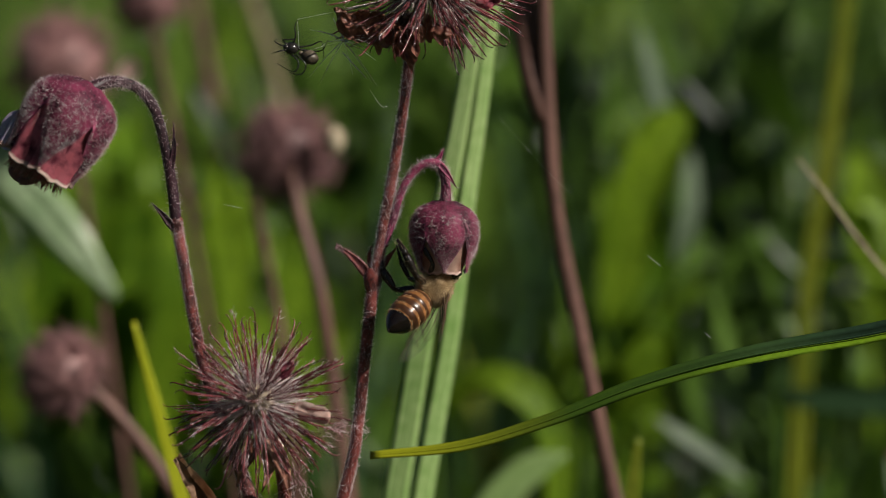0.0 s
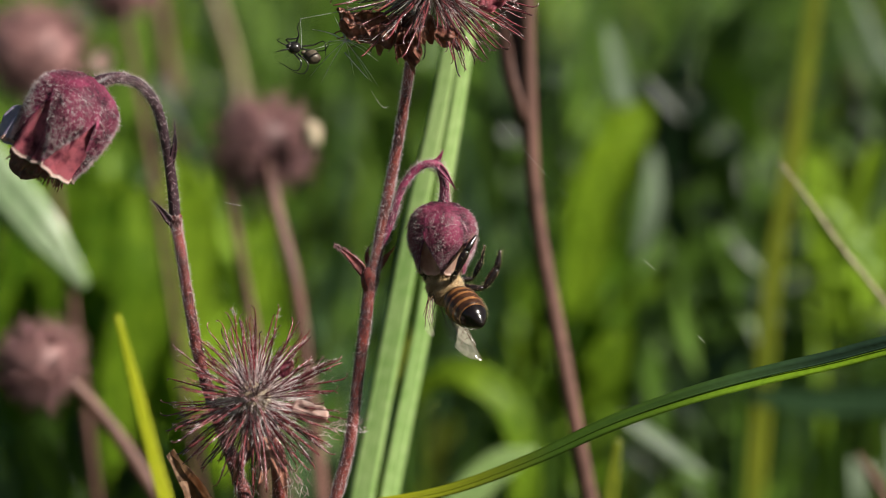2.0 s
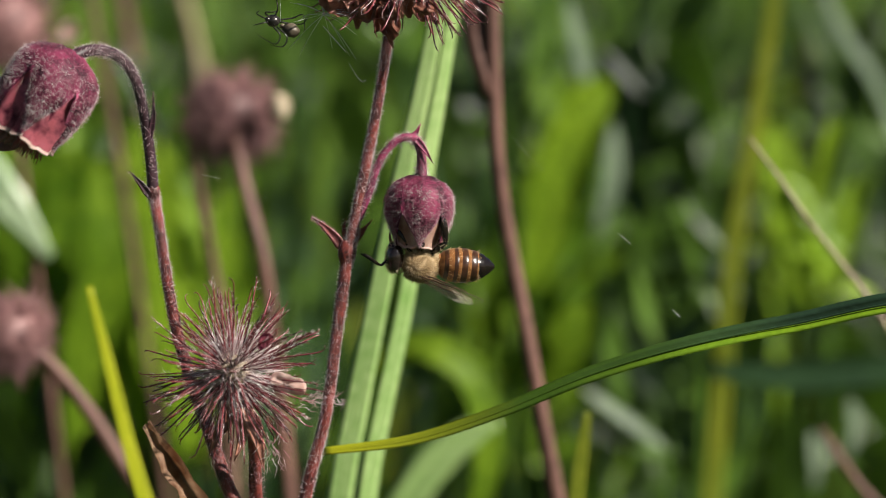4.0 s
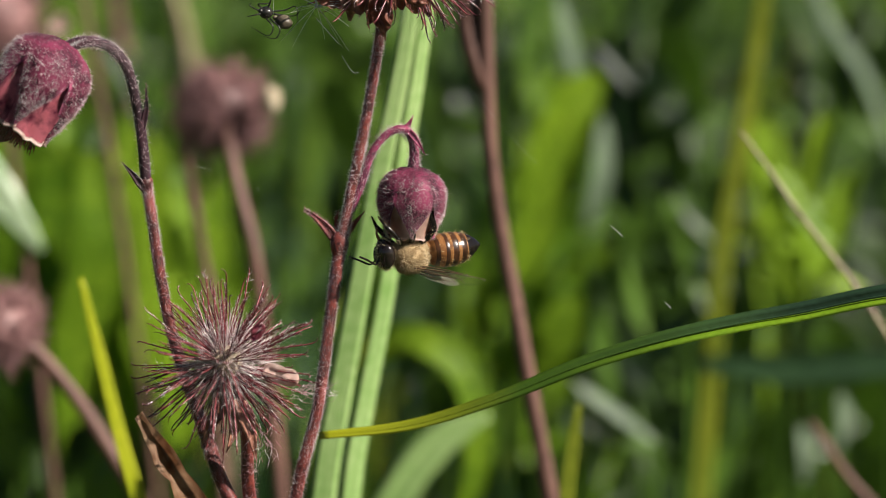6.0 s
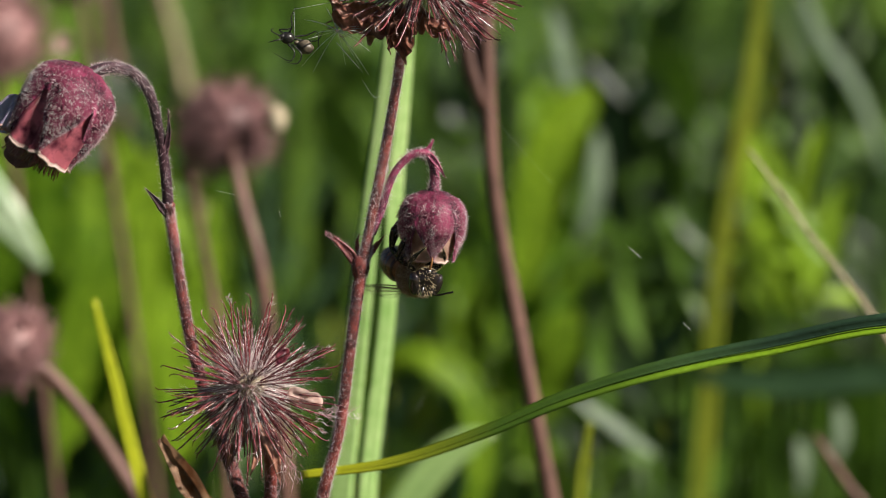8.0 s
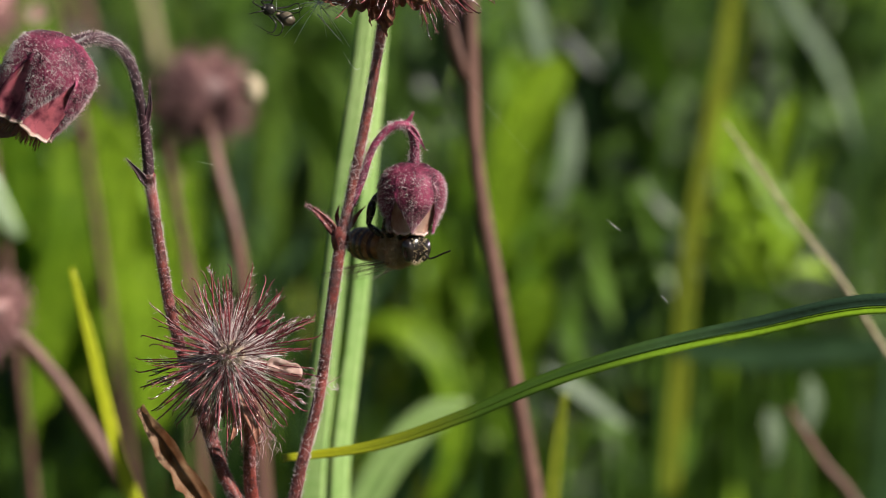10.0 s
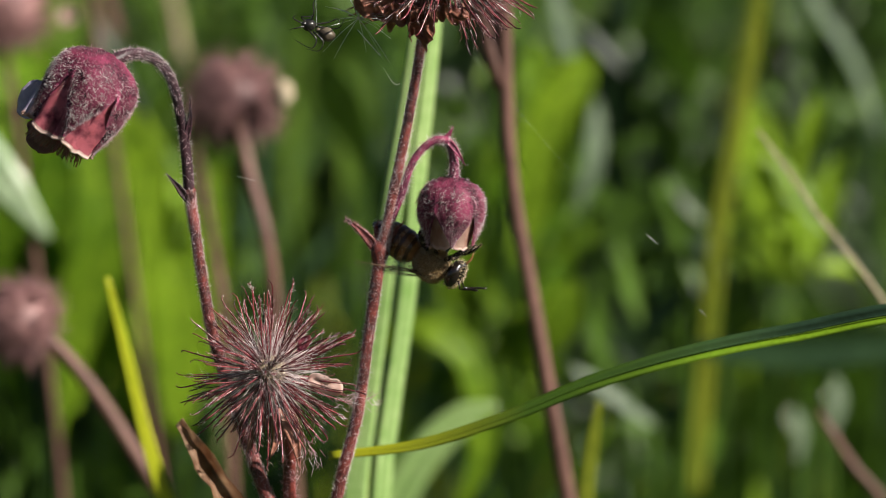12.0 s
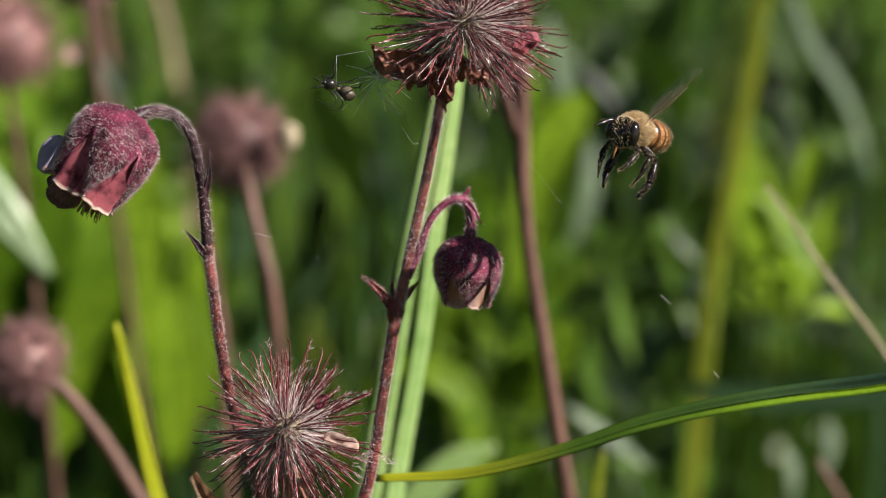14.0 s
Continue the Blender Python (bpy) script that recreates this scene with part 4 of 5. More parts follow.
def stalks():
    global BACK_STALK
    plant = BACK_STALK = thing("water_avens", (40, 90, -300), "brown blurred stalk of a faded water avens", "wildflower", "water avens plants")
    stem(plant, [(40, 90, -300), (36, 88, -150), (28.9, 85, -57.8), (27.0, 85, -44.5), (24.7, 85, -32.5), (22.0, 85, -18), (19.4, 85, -4), (18.2, 85, 5.7), (17.6, 85, 19.5), (17.4, 85, 34), (17, 85, 60)], [1.6, 1.5, 1.3, 1.25, 1.2, 1.15, 1.1, 1.1, 1.1, 1.1, 1.1], 0, STALK)
    stem(plant, [(17.4, 85, 13), (15.2, 86, 20), (14.8, 87, 26), (14, 88, 40)], [1.2, 1.5, 1.9, 1.5], 0, STALK, "side_stalk")
    back = thing("water_avens", (-5, 130, -300), "faded water avens with brown seed head", "wildflower", "water avens plants")
    stem(back, [(-5, 130, -300), (-9, 128, -140), (-12.8, 125, -53.1), (-15.3, 125, -28), (-17, 125, -13.8), (-19.4, 128, -5.2), (-21.4, 132, 2.6), (-22.4, 136, 6)], [1.4, 1.4, 1.2, 1.1, 1.1, 1.0, 1.0, 1.0], 0, STALK)
    seed_head(back, (-22.8, 138, 6.4), 10.4, 620, "dusky brown bristly seed head", (0.2, 0, -1), True)
    stem(back, [(-12, 155, -300), (-20, 152, -140), (-25, 150, -28.1), (-26, 150, -20.7), (-27.7, 150, -10.6), (-29.3, 150, -1.4), (-30, 150, 6)], [1.0, 1.0, 0.9, 0.85, 0.8, 0.8, 0.7], 0, STALK, "side_stalk")
    bud = Shape()
    bud.ball((-14.6, 131, 8.6), (1.7, 1.5, 2.2), wobble=0.3)
    part("petal_remnant", bud, CORE, back, "pale petal remnant")
    low = thing("water_avens", (0, 95, -300), "leaning faded water avens with brown head", "wildflower", "water avens plants")
    stem(low, [(0, 95, -300), (-8, 98, -150), (-23, 100, -66), (-32.8, 100, -49.1), (-37.8, 100, -40.6), (-42.7, 100, -33.0), (-47.7, 100, -27.1), (-51, 100, -24.4)], [1.3, 1.3, 1.2, 1.15, 1.1, 1.1, 1.1, 1.1], 0, STALK)
    seed_head(low, (-53.3, 100, -23.4), 8.6, 520, "dusky brown bristly seed head", (0.7, 0, -0.5), True)
    for head, foot, label in (((-63, 170, 20), (-45, 180, -300), 12.0), ((-52, 200, 30), (-25, 210, -300), 8.0)):
        p = thing("water_avens", foot, "faded water avens with brown seed head", "wildflower", "water avens plants")
        h, f = v3(head), v3(foot)
        stem(p, [f, f.lerp(h, 0.5) + Vector((6, 0, 10)), f.lerp(h, 0.85) + Vector((3, 0, 4)), h], [0.9, 0.8, 0.7, 0.7], 0, STALK)
        tuft = seed_head(p, head, label, 420, "dusky brown bristly seed head", (0.2, 0, -1), True)
        if label > 10:
            scrap(tuft, h + Vector((12, -4, -1)), (0.4, 0, 1), (1, 0, -0.3), 4.0, 3.4, PETAL_EDGE, "pale petal remnant")
    for label, pts, r in (("dry straw-coloured grass stalk leaning", STRAW_LINE, [0.7, 0.6, 0.45, 0.42, 0.38, 0.35, 0.3, 0.22]),
                          ("dry brown grass stalk leaning", [(150, 110, -300), (110, 120, -110), (80, 125, -54.9), (75.5, 125, -49.5), (71.9, 125, -44.1), (70, 126, -41)], [0.9, 0.9, 0.75, 0.7, 0.65, 0.3]),
                          ("dry brown grass stem in the grass", [(-30, 330, -300), (-42, 325, -100), (-52, 320, -10), (-57, 320, 20), (-62, 320, 60)], [1.8, 1.7, 1.6, 1.5, 1.4]),
                          ("dry straw-coloured stem leaning", [(-20, 330, -300), (-32, 328, -100), (-38, 325, -20), (-42, 325, 10), (-48, 325, 30), (-60, 325, 60)], [1.4, 1.4, 1.4, 1.3, 1.3, 1.0])):
        ob = thing("dry_stalk", pts[0], label, "grass stalk", "dry stalks")
        s = Shape()
        line = s.tube(pts, r, 8, 6)
        part("stalk", s, STRAW if "straw" in label else STALK, ob)
        for f in (0.45, 0.75):
            k = Shape()
            k.ball(line[int(f * len(line))], (ramp_at(r, f) * 1.25,) * 3, seg=8, rings=6)
            part("stem_node", k, STALK, ob)


front_blades()
herb_leaves()
stalks()


# ---- the meadow behind: blades and broad leaves past counting ----
def leaf_at(s, base, tip, width, droop, slot=0):
    """A broad leaf from base to tip, curved, folded at the midrib."""
    b, t = v3(base), v3(tip)
    mid = (b + t) / 2 + Vector((0, 0, droop))
    d = (t - b).normalized()
    side = d.cross(Vector((random.gauss(0, 0.5), -1, random.uniform(0.1, 1.2)))).normalized()
    out = side.cross(d)
    start = len(s.verts)
    rows = 7
    for i in range(rows):
        f = i / (rows - 1)
        p = b.lerp(mid, f).lerp(mid.lerp(t, f), f)
        w = width * (math.sin(math.pi * (0.02 + 0.96 * f)) ** 0.9) / 2 + 0.2
        s.verts += [p - side * w, p - out * w * 0.35, p + side * w]
        if i:
            a = start + (i - 1) * 3
            s.face((a, a + 1, a + 4, a + 3), slot)
            s.face((a + 1, a + 2, a + 5, a + 4), slot)


def strip(s, base, lean, height, width, slot=0):
    """A simple grass blade for the distance."""
    b = v3(base)
    top = b + Vector((lean[0], lean[1], height))
    mid = b + Vector((lean[0] * 0.25, lean[1] * 0.25, height * 0.62))
    side = Vector((math.cos(lean[2]), math.sin(lean[2]), 0))
    start = len(s.verts)
    for i in range(7):
        f = i / 6
        p = b.lerp(mid, f).lerp(mid.lerp(top, f), f)
        w = width / 2 * (1 - f ** 2.2) + 0.15
        s.verts += [p - side * w, p + Vector((side.y, -side.x, 0)) * w * 0.5, p + side * w]
        if i:
            a = start + (i - 1) * 3
            s.face((a, a + 1, a + 4, a + 3), slot)
            s.face((a + 1, a + 2, a + 5, a + 4), slot)


def meadow():
    rnd = random.Random(7)

    def open_spot(x, y, gap):
        return noise.noise(Vector((x / 55, y / 150, 4.2))) < gap

    def bare(x, y):
        """Share of the growth left out so that the gaps read as deep shade."""
        return 0.8 if y < 900 and (58 < x < 140 or -34 < x < 6) else 0.0

    s = Shape()
    for i in range(1900):
        y = 200 + 2200 * rnd.random() ** 1.5
        x = rnd.uniform(-1, 1) * (0.15 * (y + 435) + 110)
        if y < 900 and (open_spot(x, y, 0.02) or rnd.random() < bare(x, y)):
            continue
        strip(s, (x, y, -300), (rnd.gauss(0, 60), rnd.gauss(0, 50), rnd.uniform(-0.9, 0.9)), rnd.uniform(110, 250) if y < 800 else rnd.uniform(150, 340), rnd.uniform(3.5, 8))
    tall = random.Random(33)
    for i in range(7500):
        y = 1000 + 2600 * tall.random()
        x = tall.uniform(-1, 1) * (0.40 * (y + 435) + 180)
        strip(s, (x, y, -300), (tall.gauss(0, 70), tall.gauss(0, 60), tall.uniform(-0.9, 0.9)), tall.uniform(230, 420), tall.uniform(4, 11), 1)
    wide = random.Random(19)
    for i in range(11000):
        a, d = wide.random() * 6.283, 350 + 2900 * wide.random() ** 0.8
        x, y = d * math.cos(a), d * math.sin(a) - 200
        if (y > 0 and abs(x) < 0.17 * (y + 435) + 120) or (abs(x) < 130 and -560 < y < 60):
            continue
        strip(s, (x, y, -300), (wide.gauss(0, 45), wide.gauss(0, 45), wide.uniform(-3, 3)), wide.uniform(90, 225), wide.uniform(3.5, 8), wide.choice((0, 1)))
    single("meadow_grass", s, [GRASS, GRASS_MID], (0, 600, -300), "dense green meadow grass, part of it coloured dark for shade", "grass", kind="stuff")
    s = Shape()
    random.seed(11)
    for i in range(2200):
        y = 300 + 900 * rnd.random() ** 1.3
        x = rnd.uniform(-1, 1) * (0.15 * (y + 435) + 100)
        if open_spot(x, y, 0.1) or rnd.random() < bare(x, y):
            continue
        z = rnd.uniform(-220, 5 - 0.06 * y)
        a = rnd.random() * 6.283
        ln = rnd.uniform(10, 26)
        leaf_at(s, (x, y, z), (x + ln * math.cos(a), y + ln * 0.6 * math.sin(a), z + rnd.uniform(-10, 26)), rnd.uniform(5, 12), rnd.uniform(2, 8))
    single("meadow_leaves", s, LEAF_SHADED, (0, 400, -300), "leafy green meadow herbs, sun and shade put into their tones", "herbs", kind="stuff")



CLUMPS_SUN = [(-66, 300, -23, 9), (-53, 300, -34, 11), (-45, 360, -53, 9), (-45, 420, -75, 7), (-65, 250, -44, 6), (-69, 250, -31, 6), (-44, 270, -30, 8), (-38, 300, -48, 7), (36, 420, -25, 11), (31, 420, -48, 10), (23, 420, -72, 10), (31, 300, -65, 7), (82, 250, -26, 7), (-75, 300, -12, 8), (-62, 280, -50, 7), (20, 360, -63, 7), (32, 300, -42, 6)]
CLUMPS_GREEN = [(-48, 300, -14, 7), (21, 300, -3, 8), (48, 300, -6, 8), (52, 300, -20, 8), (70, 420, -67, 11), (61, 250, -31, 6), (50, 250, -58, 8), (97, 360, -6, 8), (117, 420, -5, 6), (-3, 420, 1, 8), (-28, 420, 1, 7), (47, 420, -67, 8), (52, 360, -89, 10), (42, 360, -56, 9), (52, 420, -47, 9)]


def standing_blades():
    """Loose upright blades between the herbs, some bluish and shiny, some yellow."""
    rnd = random.Random(57)
    s = Shape()
    for i in range(800):
        y = 300 + 900 * rnd.random()
        half = 0.14 * (y + 435) + 20
        x = rnd.uniform(-1, 1) * half
        thin = noise.noise(Vector((x / 40, y / 200, 9.1)))
        if thin < -0.12:
            continue
        if 50 < x < 150 and rnd.random() < 0.7:
            continue
        slot = rnd.choices((0, 1, 2, 3), (3, 4, 1.1, 1.6))[0]
        z = 43 - rnd.uniform(0.0, 0.17) * (y + 435)
        tall = max(60, z + 300)
        strip(s, (x, y, -300), (rnd.gauss(0, 55), rnd.gauss(0, 30), rnd.uniform(-1.2, 1.2)), tall, rnd.uniform(2.5, 7), slot)
    single("meadow_blades", s, [GRASS, GRASS_BLUE, GRASS_OLIVE, LEAF_LIT], (0, 500, -300), "upright green and bluish grass blades among the herbs", "grass", kind="stuff")


def clumps():
    """Herbs whose leaf tufts stand out of the dark undergrowth."""
    rnd = random.Random(21)
    random.seed(22)
    # Sun and shade come from the two leaf colours, one for each list.
    for places, material, label in ((CLUMPS_SUN, LEAF_LIT, "leafy yellow-green meadow herb, coloured bright as if in full sun"), (CLUMPS_GREEN, LEAF_SHADED, "leafy mid-green meadow herb")):
        far = [(rnd.uniform(-0.16, 0.13) * (y + 435), y, 43 - rnd.uniform(0.035, 0.12) * (y + 435), rnd.uniform(10, 24)) for y in (rnd.uniform(480, 1100) for _ in range(6 if material is LEAF_LIT else 22))]
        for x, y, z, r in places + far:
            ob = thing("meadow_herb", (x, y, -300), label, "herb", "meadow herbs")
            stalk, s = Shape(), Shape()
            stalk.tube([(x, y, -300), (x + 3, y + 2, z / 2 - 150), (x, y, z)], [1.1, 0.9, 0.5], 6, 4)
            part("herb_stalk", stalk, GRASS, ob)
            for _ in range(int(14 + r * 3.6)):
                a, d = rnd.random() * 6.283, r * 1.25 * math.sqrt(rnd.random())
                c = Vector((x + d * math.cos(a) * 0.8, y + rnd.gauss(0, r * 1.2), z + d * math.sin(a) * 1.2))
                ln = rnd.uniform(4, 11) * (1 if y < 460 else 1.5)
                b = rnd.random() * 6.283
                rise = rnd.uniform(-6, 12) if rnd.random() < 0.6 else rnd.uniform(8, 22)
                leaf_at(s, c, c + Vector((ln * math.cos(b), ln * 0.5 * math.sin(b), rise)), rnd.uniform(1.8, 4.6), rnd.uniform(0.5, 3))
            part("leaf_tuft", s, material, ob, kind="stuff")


meadow()
standing_blades()
clumps()

# ---- honey bee; built with its head along +x and its back along +z, thorax at the origin ----
def bee():
    b = tagged(new("honey_bee"), "brown banded furry honey bee on the nodding flower", "bee")
    b.empty_display_size = 0.005
    ORIGIN[b] = Vector()
    th = Shape()
    th.ball((0, 0, 0), (2.3, 2.0, 1.95), seg=20, rings=14)
    thorax = part("thorax", th, FUR_SKIN, b, "thorax with golden fur")
    f = Shape()
    for _ in range(4200):
        d = Vector((random.gauss(0, 1), random.gauss(0, 1), random.gauss(0, 1))).normalized()
        if d.x > 0.75 and random.random() < 0.8:
            continue
        f.hair(Vector((d.x * 2.25, d.y * 1.95, d.z * 1.9)), d + Vector((-0.35, 0, 0)) + Vector((random.gauss(0, 0.2), random.gauss(0, 0.2), random.gauss(0, 0.2))), random.uniform(0.25, 0.65), 0.026, 0, 0.35)
    part("fur", f, FUR, thorax, "golden brown fur", kind="stuff")
    hd = Shape()
    hd.ball((3.1, 0, -0.55), (1.1, 1.85, 1.85), seg=18, rings=12)
    hd.ball((3.5, 0, -1.6), (0.55, 0.85, 0.85), seg=12, rings=8)
    head = part("head", hd, CHITIN, b, "black head with downy face")
    for sgn in (1, -1):
        e = Shape()
        e.ball((3.25, 1.45 * sgn, -0.35), (0.85, 0.68, 1.45), Matrix.Rotation(radians(12 * sgn), 3, "X"), 14, 10)
        part("eye", e, EYE, head, "glossy dark compound eye")
        an = Shape()
        an.tube([(3.9, 0.45 * sgn, -0.4), (4.5, 0.8 * sgn, 0.35), (4.75, 1.0 * sgn, 0.5), (6.0, 1.7 * sgn, -0.2), (7.0, 2.0 * sgn, -0.7)], [0.11, 0.1, 0.12, 0.13, 0.12], 6, 3)
        part("antenna", an, CHITIN, head)
    tg = Shape()
    tg.tube([(3.6, 0, -2.2), (3.9, 0, -3.1), (3.8, 0, -3.9)], [0.22, 0.15, 0.07], 6, 3)
    part("tongue", tg, AMBER, head)
    f = Shape()
    for _ in range(420):
        d = Vector((random.gauss(0.25, 0.7), random.gauss(0, 0.55), random.gauss(0.15, 1))).normalized()
        if abs(d.y) > 0.75:
            continue
        f.hair(Vector((3.1 + d.x * 1.08, d.y * 1.8, -0.55 + d.z * 1.8)), d + Vector((0.1, random.gauss(0, 0.3), 0.2 + random.gauss(0, 0.3))), random.uniform(0.18, 0.42), 0.022, 0, 0.3)
    part("fur", f, FUR, head, kind="stuff")
    # abdomen: six overlapping rings, amber in front and dark behind, black tip
    ab = Shape()
    ab.tube([(-1.9, 0, -0.2), (-2.5, 0, -0.3)], [0.7, 1.3], 14, 2)
    abdomen = part("abdomen", ab, AMBER, b, "amber and black banded abdomen")
    radius = [0.9, 1.75, 2.1, 2.22, 2.25, 2.2, 2.08, 1.85, 1.5, 1.0, 0.25]
    fur = Shape()

    def ring_at(s):
        return Vector((-2.0 - 7.0 * s, 0, -0.2 - 0.2 * s * s)), ramp_at(radius, s)

    for k in range(6):
        t = Shape()
        rows, seg = 6, 22
        for i in range(rows):
            s0 = (k + 1.12 * i / (rows - 1)) / 6
            c, r = ring_at(min(s0, 1))
            r *= 1.0 + 0.05 * (i / (rows - 1)) - (0.05 if i == rows - 1 else 0)
            for j in range(seg):
                a = 2 * math.pi * j / seg
                t.verts.append(c + Vector((0, math.cos(a) * r, math.sin(a) * r * 0.92)))
            if i:
                for j in range(seg):
                    q = (i - 1) * seg
                    n = (j + 1) % seg
                    t.face((q + j, q + n, q + seg + n, q + seg + j), 2 if k == 5 or (k == 4 and i >= 2) else 1 if i >= (4, 4, 3, 3, 2)[k] else 0)
        if k == 5:
            t.face(tuple(range((rows - 1) * seg, rows * seg)), 2)
        part("abdomen_ring", t, [AMBER, BROWN, CHITIN], abdomen)
        if k < 5:
            for _ in range(80):
                s0 = (k + random.uniform(0.0, 0.5) ** 1.5) / 6
                c, r = ring_at(s0)
                a = random.random() * 6.283
                d = Vector((-1.1, math.cos(a), math.sin(a)))
                fur.hair(c + Vector((0, math.cos(a) * r * 1.01, math.sin(a) * r * 0.93)), d, random.uniform(0.2, 0.55), 0.016)
    part("fur", fur, FUR, abdomen, "pale hair bands", kind="stuff")
    # legs bent down and out from under the thorax
    specs = (([(1.3, 0.9, -1.5), (2.0, 2.1, -2.4), (3.2, 1.9, -3.9), (3.9, 1.1, -5.2)], (0.27, 0.24, 0.13)),
             ([(0.1, 1.0, -1.7), (0.2, 2.9, -2.6), (0.9, 2.8, -4.8), (1.6, 2.2, -6.6)], (0.3, 0.27, 0.14)),
             ([(-1.2, 1.0, -1.5), (-2.6, 2.6, -2.9), (-1.9, 2.9, -5.6), (-0.9, 2.3, -7.6)], (0.33, 0.42, 0.27)))
    for pts, r in specs:
        r = tuple(1.2 * w for w in r)
        for sgn in (1, -1):
            q = [Vector((x, y * sgn, z)) for x, y, z in pts]
            g = Shape()
            line = g.tube([q[0], q[0].lerp(q[1], 0.5) + Vector((0, 0, 0.1)), q[1]], [r[0] * 0.8, r[0] * 1.1, r[0] * 0.7], 8, 3)
            leg = part("leg", g, CHITIN, b, "dark jointed leg")
            g = Shape()
            shin = g.tube([q[1], q[1].lerp(q[2], 0.6), q[2]], [r[1] * 0.6, r[1] * 1.15, r[1] * 1.0], 8, 3)
            part("tibia", g, CHITIN, leg)
            g = Shape()
            foot = g.tube([q[2], q[2].lerp(q[3], 0.35), q[2].lerp(q[3], 0.7), q[3]], [r[2] * 1.2, r[2] * 1.3, r[2] * 0.8, r[2] * 0.5], 7, 2)
            part("tarsus", g, CHITIN, leg)
            f = Shape()
            for ln, rr in ((line, r[0]), (shin, r[1]), (foot, r[2])):
                hairs_on(f, ln, [rr, rr], 60, 0.3, 0.014)
            part("leg_hairs", f, FUR, leg, kind="stuff")
    wings = []
    for name, root, length, width in (("forewing", (0.3, 1.2, 1.35), 9.0, 3.0), ("hindwing", (-0.6, 1.2, 1.25), 6.3, 2.2)):
        for sgn in (1, -1):
            w, grid = Shape(), []
            for i in range(15):
                s = i / 14
                front = 0.10 * width * math.sin(s * math.pi)
                chord = width * (0.16 + 0.95 * math.sin(math.pi * min(1, 0.06 + 0.80 * s ** 0.9)) ** 1.2) * (1 if s < 0.86 else math.sqrt(max(0.02, 1 - ((s - 0.86) / 0.14) ** 2)))
                row = []
                for k in range(7):
                    c = k / 6
                    row.append(Vector((front - chord * c, sgn * s * length, 0.22 * math.sin(c * 3.1) * s + 0.08 * noise.noise(Vector((s * 6, c * 4, sgn))))))
                grid.append(row)
            w.sheet(grid, 0.012)
            ob = tagged(new(name, w.mesh(name, WING)), "clear veined wing")
            ob.parent = b
            ORIGIN[ob] = Vector()
            vein = Shape()
            vein.tube([g[0] + Vector((0, 0, 0.02)) for g in grid[::2]], [0.10, 0.07, 0.03], 5, 2)
            vein.tube([g[2] + Vector((0, 0, 0.02)) for g in grid[:12:2]], [0.06, 0.05, 0.02], 5, 2)
            vein.tube([g[4] + Vector((0, 0, 0.02)) for g in grid[:10:2]], [0.05, 0.04, 0.02], 5, 2)
            vein.tube([grid[6][0], grid[7][2], grid[8][4], grid[8][5]], [0.035, 0.03], 4, 2)
            vein.tube([grid[9][0], grid[9][2], grid[10][4]], [0.035, 0.03], 4, 2)
            part("vein", vein, VEIN, ob)
            wings.append((ob, v3(root), sgn, name))
    return b, wings


BEE, WINGS = bee()

# ---- small spider, drifting seed and loose silk beside the upper head ----
def spider():
    sp = thing("spider", (-7.2, -4.5, 26.8), "small dark glossy spider hanging in its web", "spider")
    s = Shape()
    s.ball((-8.3, -4.5, 27.1), (0.85, 0.8, 0.75), seg=14, rings=10)
    s.ball((-8.9, -5.0, 27.3), (0.35, 0.35, 0.3), seg=8, rings=6)
    part("cephalothorax", s, SPIDER, sp, "glossy black front body")
    s = Shape()
    s.ball((-6.2, -4.4, 26.0), (1.1, 0.95, 0.85), Matrix.Rotation(radians(25), 3, "Y"), 14, 10, wobble=0.15)
    s.ball((-7.2, -4.5, 26.5), (0.35, 0.35, 0.3), seg=8, rings=6)
    part("abdomen", s, SPIDER_PALE, sp, "mottled brown abdomen")
    c = Vector((-8.2, -4.5, 27.0))
    for pts in ([(0.1, -0.2, 0.6), (0.5, -0.6, 1.6), (0.4, -0.5, 2.6), (0.8, -0.5, 3.5)], [(-0.4, -0.3, 0.5), (-1.0, -0.7, 1.1), (0.2, -0.6, 1.2), (0.5, -0.4, 1.5)],
                [(-0.5, -0.5, 0.2), (-1.4, -0.6, 0.6), (-2.0, -0.5, 1.0), (-1.7, -0.4, 1.3)], [(-0.6, -0.5, 0.0), (-1.6, -0.9, -0.2), (-2.4, -0.6, -0.4)],
                [(0.0, -0.6, -0.6), (0.8, -0.9, -1.6), (0.3, -0.9, -2.6), (-1.8, -0.6, -1.6)], [(0.4, -0.6, -0.6), (1.6, -0.8, -1.8), (1.1, -0.8, -2.9), (-0.4, -0.6, -2.7)],
                [(0.6, 0.3, 0.0), (2.4, 0.6, -0.3), (3.5, 0.5, -0.2), (4.2, 0.4, 1.0)], [(0.6, 0.5, 0.2), (2.2, 0.8, 0.4), (3.4, 0.6, 0.8), (3.6, 0.5, -1.2)]):
        s = Shape()
        s.tube([c + v3(p) for p in pts], [0.12, 0.09, 0.07, 0.035], 6, 4)
        part("leg", s, SPIDER, sp)
    return sp


